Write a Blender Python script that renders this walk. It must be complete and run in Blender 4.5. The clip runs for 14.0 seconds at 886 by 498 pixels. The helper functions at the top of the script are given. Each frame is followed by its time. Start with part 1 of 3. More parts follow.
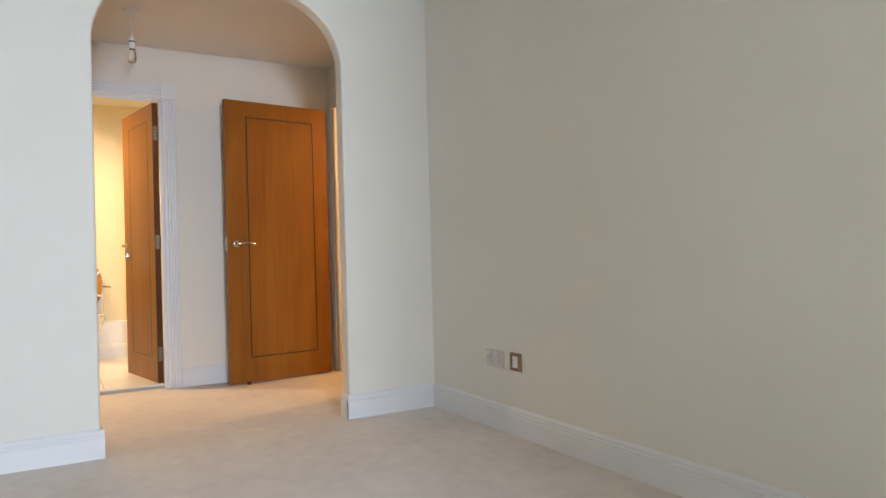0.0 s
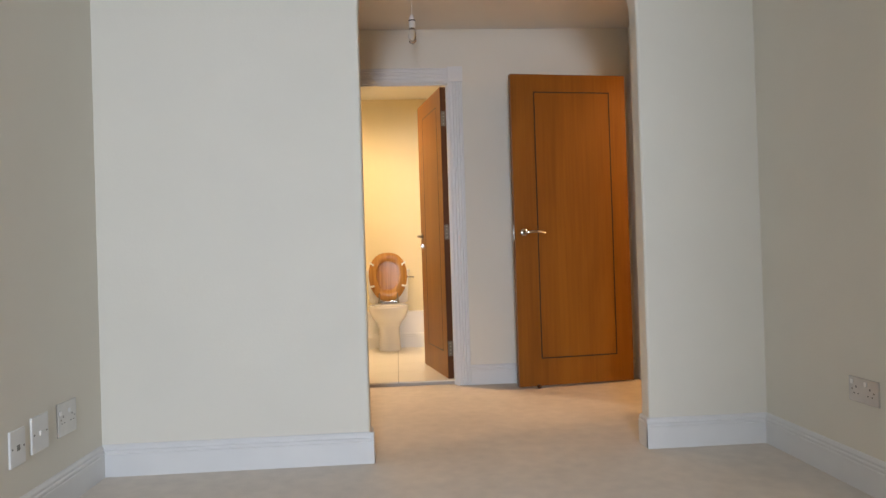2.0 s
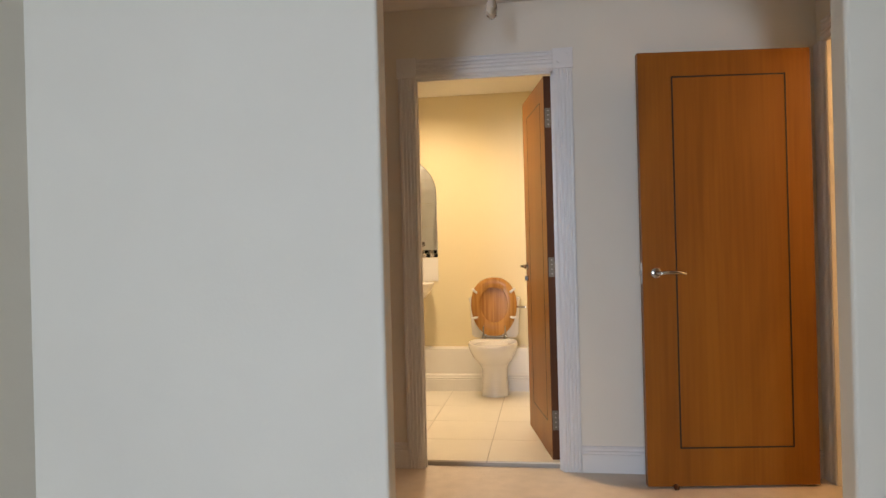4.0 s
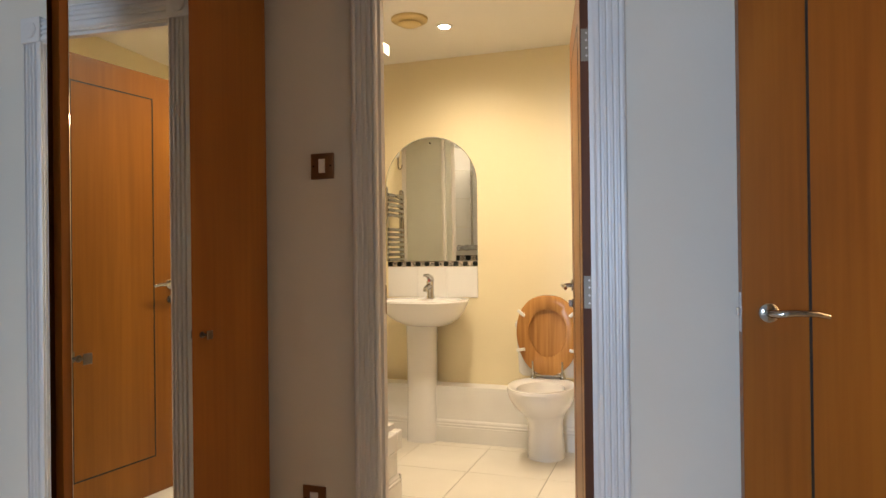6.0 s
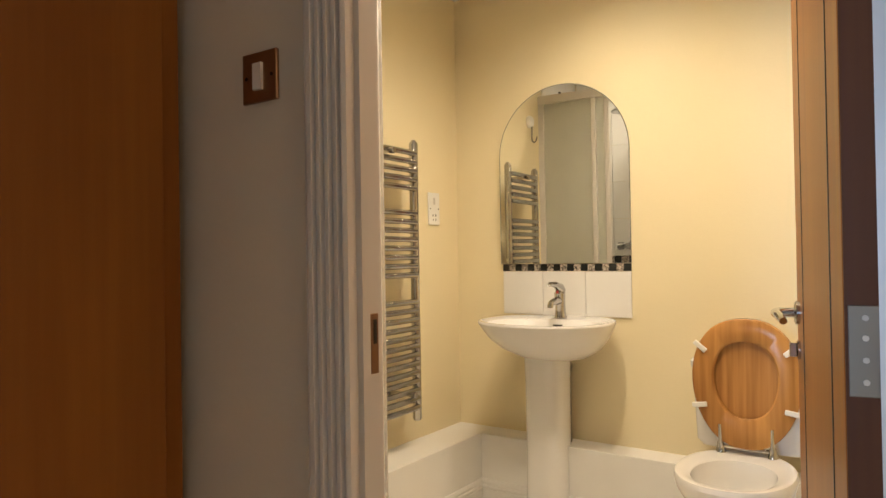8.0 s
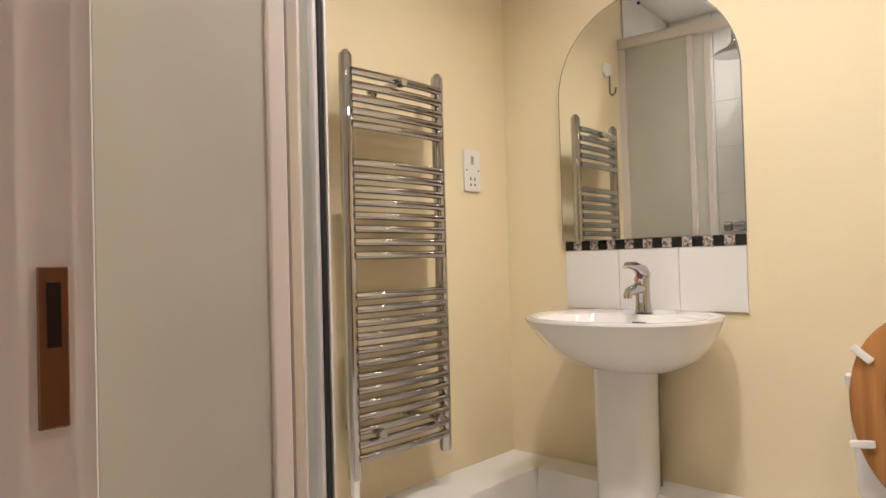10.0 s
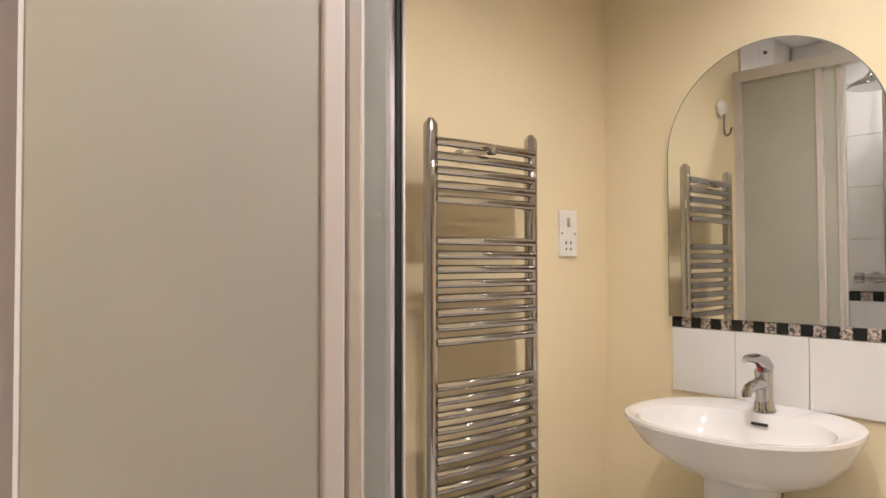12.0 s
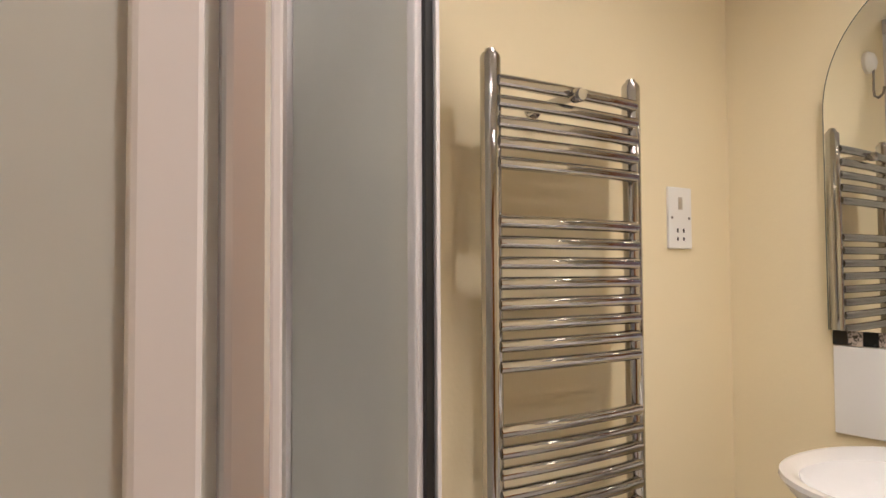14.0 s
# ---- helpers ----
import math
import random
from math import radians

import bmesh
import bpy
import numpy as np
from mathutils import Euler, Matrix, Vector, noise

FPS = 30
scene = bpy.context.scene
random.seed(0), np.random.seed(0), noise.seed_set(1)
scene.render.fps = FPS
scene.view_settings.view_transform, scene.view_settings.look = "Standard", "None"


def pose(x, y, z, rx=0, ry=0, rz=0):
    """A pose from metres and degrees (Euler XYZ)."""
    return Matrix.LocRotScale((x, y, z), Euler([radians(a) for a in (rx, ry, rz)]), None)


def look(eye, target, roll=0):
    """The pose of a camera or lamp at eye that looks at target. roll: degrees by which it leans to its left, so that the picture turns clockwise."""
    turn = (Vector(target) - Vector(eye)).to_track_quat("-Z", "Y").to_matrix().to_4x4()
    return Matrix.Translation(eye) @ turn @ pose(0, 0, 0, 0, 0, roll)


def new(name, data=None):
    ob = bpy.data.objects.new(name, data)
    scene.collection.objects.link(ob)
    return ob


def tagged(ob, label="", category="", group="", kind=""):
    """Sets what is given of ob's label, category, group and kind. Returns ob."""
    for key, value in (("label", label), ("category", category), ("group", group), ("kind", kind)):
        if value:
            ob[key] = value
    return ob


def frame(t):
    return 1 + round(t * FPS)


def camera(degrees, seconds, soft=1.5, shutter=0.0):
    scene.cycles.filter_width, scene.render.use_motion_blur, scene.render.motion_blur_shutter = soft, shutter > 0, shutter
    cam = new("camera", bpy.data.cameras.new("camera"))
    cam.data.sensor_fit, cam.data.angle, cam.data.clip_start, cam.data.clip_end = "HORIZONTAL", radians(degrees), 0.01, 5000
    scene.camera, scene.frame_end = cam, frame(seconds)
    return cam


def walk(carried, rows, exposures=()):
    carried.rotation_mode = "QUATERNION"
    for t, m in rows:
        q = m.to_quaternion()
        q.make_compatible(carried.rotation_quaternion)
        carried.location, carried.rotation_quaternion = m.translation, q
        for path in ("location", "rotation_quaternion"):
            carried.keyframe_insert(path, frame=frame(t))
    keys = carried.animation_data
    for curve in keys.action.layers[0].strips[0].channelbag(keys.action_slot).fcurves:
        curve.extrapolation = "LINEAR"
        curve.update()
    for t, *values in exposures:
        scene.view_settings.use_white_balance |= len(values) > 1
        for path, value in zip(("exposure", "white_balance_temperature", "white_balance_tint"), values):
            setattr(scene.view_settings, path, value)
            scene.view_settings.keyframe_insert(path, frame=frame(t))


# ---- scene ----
cam = camera(66.6, 14.0)
# seconds, eye, target, roll
PATH = [
    (0, (-0.205, -3.514, 0.902), (0.804, -1.787, 0.918), -1.6),
    (0.5, (-0.209, -3.441, 0.823), (0.544, -1.589, 0.838), -1.7),
    (1, (-0.15, -3.326, 0.808), (0.333, -1.386, 0.824), -1.7),
    (1.5, (-0.012, -3.138, 0.825), (0.28, -1.16, 0.841), -1.5),
    (2, (0.125, -2.936, 0.893), (0.262, -0.941, 0.909), -1.8),
    (2.5, (0.286, -2.707, 1.0), (0.158, -0.711, 1.012), -1.3),
    (3, (0.323, -2.459, 1.111), (0.098, -0.471, 1.108), -1.2),
    (5.3, (0.651, -0.948, 1.174), (0.141, 0.986, 1.184), -1.1),
    (5.5, (0.668, -0.797, 1.176), (0.108, 1.124, 1.183), -0.9),
    (6, (0.743, -0.444, 1.183), (0.087, 1.445, 1.191), -0.7),
    (6.5, (0.747, -0.123, 1.186), (-0.124, 1.678, 1.2), -0.5),
    (7, (0.674, 0.179, 1.196), (-0.282, 1.936, 1.209), -0.8),
    (7.5, (0.611, 0.527, 1.194), (-0.425, 2.238, 1.202), -0.7),
    (8, (0.52, 0.842, 1.163), (-0.618, 2.486, 1.185), -0.9),
    (10.5, (0.205, 1.627, 1.063), (-1.182, 3.036, 1.099), -1.2),
    (11, (0.172, 1.667, 1.123), (-1.274, 3.025, 1.163), -0.8),
    (11.5, (0.15, 1.686, 1.193), (-1.345, 2.993, 1.24), -0.7),
    (12, (0.141, 1.682, 1.284), (-1.394, 2.945, 1.329), -0.1),
    (12.5, (0.069, 1.680, 1.417), (-1.483, 2.934, 1.442), -0.7),
    (13, (-0.014, 1.734, 1.415), (-1.573, 2.987, 1.44), -0.6),
    (13.5, (-0.141, 1.879, 1.349), (-1.699, 3.133, 1.365), -0.6),
    (14, (-0.238, 2.011, 1.253), (-1.91, 3.105, 1.325), -0.3),
]
EXPO = [(0.0, 0.28, 7050, 19), (1.5, 0.08, 7350, 20), (3.0, -0.26, 7450, 20), (5.5, -0.05, 6450, 16), (6.5, -0.05, 6100, 15), (8.2, -0.22, 6050, 14), (10.3, -0.22, 5000, 20), (14.0, -0.32, 5000, 21)]
walk(cam, [(t, look(e, g, r)) for t, e, g, r in PATH], EXPO)

# ---- light ----
WINDOW_W = 92.0
SPOT_W = 53.0
CORRIDOR_W = 32.0
world = bpy.data.worlds.new("sky")
scene.world = world
world.use_nodes = True
sky = world.node_tree.nodes.new("ShaderNodeTexSky")
sky.sky_type, sky.sun_disc, sky.sun_elevation, sky.sun_rotation = "NISHITA", False, radians(40), radians(20)
world.node_tree.links.new(sky.outputs[0], world.node_tree.nodes["Background"].inputs[0])
world.node_tree.nodes["Background"].inputs[1].default_value = 0.1


def lamp(name, kind, at, target, power, colour):
    d = bpy.data.lights.new(name, kind)
    d.energy, d.color = power, colour
    ob = new(name, d)
    ob.matrix_world = look(at, target)
    return ob


# ---- sizes ----
XL, XR = -1.142, 1.773          # bedroom side walls
YB = -7.0                       # bedroom wall with the window
HALL_Y = 1.648                   # wall with the bathroom door
BATH_Y0, BATH_Y1 = 1.713, 3.57
BATH_XL, BATH_XR = -1.28, 0.95
CEIL, BCEIL = 2.43, 2.4
WARD_X = -0.61
WX0, WX1 = -0.55, 0.15         # bedroom window
BF = 0.03                       # tiled floor level

win = lamp("window_light", "AREA", ((WX0 + WX1) / 2, YB + 0.06, 1.45), (0.0, -1.0, 0.45), WINDOW_W, (0.57, 0.76, 1.0))
win.data.shape, win.data.size, win.data.size_y = "RECTANGLE", 0.66, 1.55
win.data.spread = radians(110)
# the last, over the shower, is a weak fill added for the frosted panes
SPOTS = [(-0.43, 3.0), (0.35, 2.75), (-0.28, 2.28), (-0.88, 2.05)]
for i, (x, y) in enumerate(SPOTS):
    s = lamp("downlight_and_fill", "SPOT", (x, y, BCEIL - 0.03), (x, y, 0), SPOT_W * (0.25 if i == 3 else 0.8 if i == 0 else 1.4 if i == 2 else 0.65), (1.0, 0.80, 0.52))
    s.data.spot_size, s.data.spot_blend, s.data.shadow_soft_size = radians(158), 1.0, 0.03
lamp("corridor_lamp", "POINT", (2.75, 0.95, 2.1), (2.7, 1.1, 0), CORRIDOR_W, (1.0, 0.62, 0.28)).data.shadow_soft_size = 0.08


# ---- materials ----
def mat(name, colour, rough=0.5, metal=0.0, vary=0.08, scale=6.0, bump=0.0, bscale=200.0, stretch=(1, 1, 1), island=0.0, coat=0.0):
    m = bpy.data.materials.new(name)
    m.use_nodes = True
    nt = m.node_tree
    n, l, p = nt.nodes, nt.links, nt.nodes["Principled BSDF"]
    p.inputs["Roughness"].default_value, p.inputs["Metallic"].default_value = rough, metal
    p.inputs["Coat Weight"].default_value = coat
    tc, mp = n.new("ShaderNodeTexCoord"), n.new("ShaderNodeMapping")
    mp.inputs["Scale"].default_value = stretch
    l.new(tc.outputs["Object"], mp.inputs[0])
    a, b = n.new("ShaderNodeTexNoise"), n.new("ShaderNodeTexNoise")
    a.inputs["Scale"].default_value, a.inputs["Detail"].default_value = scale, 6
    b.inputs["Scale"].default_value, b.inputs["Detail"].default_value = scale * 0.17, 3
    l.new(mp.outputs[0], a.inputs[0])
    l.new(mp.outputs[0], b.inputs[0])
    add = n.new("ShaderNodeMath")
    add.operation = "ADD"
    l.new(a.outputs[0], add.inputs[0])
    l.new(b.outputs[0], add.inputs[1])
    val = add
    if island:
        oi, ad = n.new("ShaderNodeObjectInfo"), n.new("ShaderNodeMath")
        ad.operation = "MULTIPLY_ADD"
        l.new(oi.outputs["Random"], ad.inputs[0])
        ad.inputs[1].default_value = island
        l.new(add.outputs[0], ad.inputs[2])
        val = ad
    r = n.new("ShaderNodeMapRange")
    r.inputs["From Min"].default_value, r.inputs["From Max"].default_value = 0.6, 1.4
    r.inputs["To Min"].default_value, r.inputs["To Max"].default_value = 1 - vary, 1 + vary
    l.new(val.outputs[0], r.inputs[0])
    mx = n.new("ShaderNodeMix")
    mx.data_type, mx.blend_type = "RGBA", "MULTIPLY"
    mx.inputs["Factor"].default_value = 1
    mx.inputs[6].default_value = (*colour, 1)
    l.new(r.outputs[0], mx.inputs[7])
    l.new(mx.outputs[2], p.inputs["Base Color"])
    if bump:
        c, bp = n.new("ShaderNodeTexNoise"), n.new("ShaderNodeBump")
        c.inputs["Scale"].default_value, c.inputs["Detail"].default_value = bscale, 4
        l.new(mp.outputs[0], c.inputs[0])
        l.new(c.outputs[0], bp.inputs["Height"])
        bp.inputs["Strength"].default_value, bp.inputs["Distance"].default_value = bump, 0.004
        l.new(bp.outputs[0], p.inputs["Normal"])
    return m


def wood(name, dark, light, rough=0.35, axis=2):
    """Veneer with long grain along one axis."""
    m = bpy.data.materials.new(name)
    m.use_nodes = True
    n, l, p = m.node_tree.nodes, m.node_tree.links, m.node_tree.nodes["Principled BSDF"]
    tc, mp, mp2 = n.new("ShaderNodeTexCoord"), n.new("ShaderNodeMapping"), n.new("ShaderNodeMapping")
    s, s2 = [55.0, 55.0, 55.0], [5.0, 5.0, 5.0]
    s[axis], s2[axis] = 1.6, 0.8
    mp.inputs["Scale"].default_value, mp2.inputs["Scale"].default_value = s, s2
    a, b = n.new("ShaderNodeTexNoise"), n.new("ShaderNodeTexNoise")
    for q, w, d in ((a, mp, 5), (b, mp2, 3)):
        l.new(tc.outputs["Object"], w.inputs[0])
        l.new(w.outputs[0], q.inputs[0])
        q.inputs["Scale"].default_value, q.inputs["Detail"].default_value = 1.0, d
    b.inputs["Distortion"].default_value = 0.8
    add = n.new("ShaderNodeMath")
    add.operation = "MULTIPLY_ADD"
    l.new(a.outputs[0], add.inputs[0])
    add.inputs[1].default_value = 0.55
    l.new(b.outputs[0], add.inputs[2])
    ramp = n.new("ShaderNodeValToRGB")
    ramp.color_ramp.elements[0].position, ramp.color_ramp.elements[1].position = 0.55, 1.0
    ramp.color_ramp.elements[0].color, ramp.color_ramp.elements[1].color = (*dark, 1), (*light, 1)
    l.new(add.outputs[0], ramp.inputs[0])
    l.new(ramp.outputs[0], p.inputs["Base Color"])
    p.inputs["Roughness"].default_value, p.inputs["Specular IOR Level"].default_value = rough, 0.3
    bp = n.new("ShaderNodeBump")
    l.new(a.outputs[0], bp.inputs["Height"])
    bp.inputs["Strength"].default_value, bp.inputs["Distance"].default_value = 0.08, 0.002
    l.new(bp.outputs[0], p.inputs["Normal"])
    return m


def glass(name, colour, rough, trans):
    m = bpy.data.materials.new(name)
    m.use_nodes = True
    p = m.node_tree.nodes["Principled BSDF"]
    p.inputs["Base Color"].default_value = (*colour, 1)
    p.inputs["Roughness"].default_value, p.inputs["Transmission Weight"].default_value = rough, trans
    p.inputs["IOR"].default_value = 1.45
    return m


def frosted(name, colour):
    """Etched glass: half of the light scatters back, half through, under a faint gloss."""
    m = bpy.data.materials.new(name)
    m.use_nodes = True
    n, l = m.node_tree.nodes, m.node_tree.links
    n.remove(n["Principled BSDF"])
    d, t, g = n.new("ShaderNodeBsdfDiffuse"), n.new("ShaderNodeBsdfTranslucent"), n.new("ShaderNodeBsdfGlossy")
    tc, no, rp = n.new("ShaderNodeTexCoord"), n.new("ShaderNodeTexNoise"), n.new("ShaderNodeValToRGB")
    no.inputs["Scale"].default_value, no.inputs["Detail"].default_value = 3.0, 8
    rp.color_ramp.elements[0].position, rp.color_ramp.elements[1].position = 0.3, 0.7
    rp.color_ramp.elements[0].color = (*[c * 0.94 for c in colour], 1)
    rp.color_ramp.elements[1].color = (*[c * 1.03 for c in colour], 1)
    l.new(tc.outputs["Object"], no.inputs[0])
    l.new(no.outputs[0], rp.inputs[0])
    l.new(rp.outputs[0], d.inputs[0])
    l.new(rp.outputs[0], t.inputs[0])
    g.inputs["Roughness"].default_value = 0.35
    a, b, f = n.new("ShaderNodeMixShader"), n.new("ShaderNodeMixShader"), n.new("ShaderNodeFresnel")
    a.inputs[0].default_value = 0.45
    l.new(d.outputs[0], a.inputs[1])
    l.new(t.outputs[0], a.inputs[2])
    f.inputs["IOR"].default_value = 1.3
    l.new(f.outputs[0], b.inputs[0])
    l.new(a.outputs[0], b.inputs[1])
    l.new(g.outputs[0], b.inputs[2])
    l.new(b.outputs[0], n["Material Output"].inputs[0])
    return m


def marble(name):
    """Speckled stone mosaic, pale with dark veins."""
    m = bpy.data.materials.new(name)
    m.use_nodes = True
    n, l, p = m.node_tree.nodes, m.node_tree.links, m.node_tree.nodes["Principled BSDF"]
    p.inputs["Roughness"].default_value = 0.2
    tc, no, rp, oi, ad = (n.new(k) for k in ("ShaderNodeTexCoord", "ShaderNodeTexNoise", "ShaderNodeValToRGB", "ShaderNodeObjectInfo", "ShaderNodeVectorMath"))
    l.new(tc.outputs["Object"], ad.inputs[0])
    l.new(oi.outputs["Random"], ad.inputs[1])
    l.new(ad.outputs[0], no.inputs[0])
    no.inputs["Scale"].default_value, no.inputs["Detail"].default_value, no.inputs["Distortion"].default_value = 110.0, 4, 1.2
    rp.color_ramp.elements[0].position, rp.color_ramp.elements[1].position = 0.40, 0.58
    rp.color_ramp.elements[0].color, rp.color_ramp.elements[1].color = (0.05, 0.045, 0.04, 1), (0.62, 0.54, 0.46, 1)
    l.new(no.outputs[0], rp.inputs[0])
    l.new(rp.outputs[0], p.inputs["Base Color"])
    return m


def glow(name, colour, strength):
    m = bpy.data.materials.new(name)
    m.use_nodes = True
    p = m.node_tree.nodes["Principled BSDF"]
    p.inputs["Emission Color"].default_value, p.inputs["Emission Strength"].default_value = (*colour, 1), strength
    return m


M_WALL = mat("cream wall paint", (0.79, 0.745, 0.645), 0.75, vary=0.035, scale=2.5, bump=0.12, bscale=90)
M_BWALL = mat("pale yellow wall paint", (0.80, 0.70, 0.465), 0.6, vary=0.03, scale=2.5, bump=0.1, bscale=90)
M_CEIL = mat("white ceiling paint", (0.78, 0.76, 0.72), 0.8, vary=0.03, scale=2, bump=0.08, bscale=70)
M_GLOSS = mat("white gloss woodwork", (0.78, 0.77, 0.75), 0.35, vary=0.03, scale=8)
M_CARPET = mat("beige carpet", (0.80, 0.715, 0.63), 0.95, vary=0.10, scale=14, bump=0.7, bscale=420)
M_WOOD = wood("cherry veneer", (0.21, 0.070, 0.007), (0.29, 0.108, 0.011), 0.38)
M_WOODD = wood("cherry veneer door edge", (0.07, 0.024, 0.010), (0.12, 0.042, 0.016), 0.4)
M_WOODW = wood("wardrobe veneer", (0.245, 0.085, 0.012), (0.315, 0.118, 0.017), 0.45)
M_SEAT = wood("pine seat", (0.20, 0.07, 0.016), (0.52, 0.26, 0.075), 0.22)
M_BLACK = mat("black inlay", (0.012, 0.010, 0.009), 0.4, vary=0.1)
M_RUBBER = mat("black rubber seal", (0.01, 0.01, 0.01), 0.6)
M_CHROME = mat("chrome", (0.50, 0.49, 0.48), 0.05, 1.0, vary=0.03)
M_STEEL = mat("brushed steel", (0.60, 0.58, 0.56), 0.3, 1.0, vary=0.06, scale=30)
M_DULL = mat("dull metal", (0.25, 0.23, 0.2), 0.4, 1.0)
M_BRONZE = mat("bronzed faceplate", (0.30, 0.19, 0.12), 0.36, 0.9, vary=0.08, scale=20)
M_WHITEP = mat("white plastic", (0.80, 0.79, 0.76), 0.35, vary=0.02)
M_CERAMIC = mat("white glazed ceramic", (0.80, 0.79, 0.78), 0.07, vary=0.015, coat=0.5)
M_TILE = mat("cream floor tile", (0.80, 0.76, 0.67), 0.3, vary=0.06, scale=5, bump=0.05, bscale=40, island=0.12)
M_GROUT = mat("grey grout", (0.45, 0.42, 0.37), 0.9, vary=0.1, scale=40)
M_WTILE = mat("white wall tile", (0.76, 0.75, 0.73), 0.16, vary=0.02, scale=5, island=0.05)
M_MOSB = mat("black mosaic", (0.015, 0.017, 0.016), 0.12, vary=0.3, scale=60)
M_MOSM = marble("marbled mosaic")
M_MIRROR = mat("mirror silver", (0.86, 0.88, 0.86), 0.012, 1.0, vary=0.0)
M_MEDGE = mat("mirror edge", (0.30, 0.33, 0.30), 0.2, 0.6)
M_FROST = frosted("frosted glass", (0.84, 0.84, 0.78))
M_CLEAR = glass("clear glass", (1, 1, 1), 0.0, 1.0)
M_PROFILE = mat("white aluminium profile", (0.70, 0.67, 0.66), 0.3, vary=0.02)
M_PROFG = mat("satin aluminium profile", (0.62, 0.60, 0.60), 0.25, 0.6, vary=0.02)
M_VENT = mat("yellowed plastic", (0.62, 0.48, 0.22), 0.5)
M_GLOW = glow("lit lamp", (1.0, 0.86, 0.62), 70.0)
M_RED = mat("red dot", (0.5, 0.02, 0.02), 0.3)


# ---- mesh helpers ----
def link(name, bm, material, smooth=False):
    bmesh.ops.recalc_face_normals(bm, faces=bm.faces)
    me = bpy.data.meshes.new(name)
    bm.to_mesh(me)
    bm.free()
    me.materials.append(material)
    if smooth:
        for f in me.polygons:
            f.use_smooth = True
        me.set_sharp_from_angle(angle=radians(38))
    return new(name, me)


def part(name, bm, material, parent, label="", smooth=False):
    ob = link(name, bm, material, smooth)
    ob.parent = parent
    if label:
        tagged(ob, label)
    return ob


def thing(name, m, label, category, group=""):
    ob = new(name)
    ob.matrix_world = m
    ob.empty_display_size = 0.1
    return tagged(ob, label, category, group)


def structure(name, bm, material, label, category, smooth=False):
    return tagged(link(name, bm, material, smooth), label, category, kind="structure")


def cuboid(x0, x1, y0, y1, z0, z1, bevel=0.0, bm=None):
    own = bm is None
    b = bmesh.new()
    bmesh.ops.create_cube(b, size=1)
    for v in b.verts:
        v.co = ((x0 + x1) / 2 + v.co.x * (x1 - x0), (y0 + y1) / 2 + v.co.y * (y1 - y0), (z0 + z1) / 2 + v.co.z * (z1 - z0))
    if bevel:
        bmesh.ops.bevel(b, geom=b.edges[:], offset=bevel, segments=2, affect="EDGES", profile=0.5)
    if own:
        return b
    me = bpy.data.meshes.new("tmp")
    b.to_mesh(me)
    b.free()
    bm.from_mesh(me)
    bpy.data.meshes.remove(me)
    return bm


def extrude(profile, origin, u, v, along):
    """A closed outline in the plane of u and v, drawn out along a vector."""
    bm = bmesh.new()
    o, u, v, w = Vector(origin), Vector(u), Vector(v), Vector(along)
    a = [bm.verts.new(o + u * p + v * q) for p, q in profile]
    b = [bm.verts.new(o + u * p + v * q + w) for p, q in profile]
    k = len(profile)
    for i in range(k):
        bm.faces.new((a[i], a[(i + 1) % k], b[(i + 1) % k], b[i]))
    bm.faces.new(a)
    bm.faces.new(b[::-1])
    return bm


def tube(points, r, seg=10, bm=None):
    """A round bar along a chain of points; r is one radius or one for each point."""
    bm = bm or bmesh.new()
    pts = [Vector(p) for p in points]
    rings = []
    for i, p in enumerate(pts):
        d = (pts[min(i + 1, len(pts) - 1)] - pts[max(i - 1, 0)]).normalized()
        side = d.orthogonal().normalized() if i == 0 else (side - d * side.dot(d)).normalized()
        up = d.cross(side)
        rad = r[i] if isinstance(r, (list, tuple)) else r
        rings.append([bm.verts.new(p + (side * math.cos(t) + up * math.sin(t)) * rad) for t in (2 * math.pi * k / seg for k in range(seg))])
    for a, b in zip(rings, rings[1:]):
        for k in range(seg):
            bm.faces.new((a[k], a[(k + 1) % seg], b[(k + 1) % seg], b[k]))
    bm.faces.new(rings[0][::-1])
    bm.faces.new(rings[-1])
    return bm


def loft(sections, seg=40, power=2.0, ymax=None, close=True):
    """Stacked superellipses (cx, cy, z, rx, ry)."""
    bm = bmesh.new()
    rings = []
    for cx, cy, z, rx, ry in sections:
        ring = []
        for k in range(seg):
            t = 2 * math.pi * k / seg
            c, s = math.cos(t), math.sin(t)
            x = cx + rx * math.copysign(abs(c) ** (2 / power), c)
            y = cy + ry * math.copysign(abs(s) ** (2 / power), s)
            ring.append(bm.verts.new((x, min(y, ymax) if ymax is not None else y, z)))
        rings.append(ring)
    for a, b in zip(rings, rings[1:]):
        for k in range(seg):
            bm.faces.new((a[k], a[(k + 1) % seg], b[(k + 1) % seg], b[k]))
    if close:
        bm.faces.new(rings[0][::-1])
        bm.faces.new(rings[-1])
    return bm


SKIRT = [(0, 0), (0.016, 0), (0.016, 0.092), (0.013, 0.096), (0.016, 0.100), (0.016, 0.108), (0.011, 0.112), (0.012, 0.122), (0.006, 0.132), (0, 0.134)]


def skirting(a, b, out, z=0.0, name="baseboard"):
    a, b = Vector((*a, z)), Vector((*b, z))
    return structure(name, extrude(SKIRT, a, Vector((*out, 0)), (0, 0, 1), b - a), M_GLOSS, "white painted moulded skirting board along the wall", "skirting board")


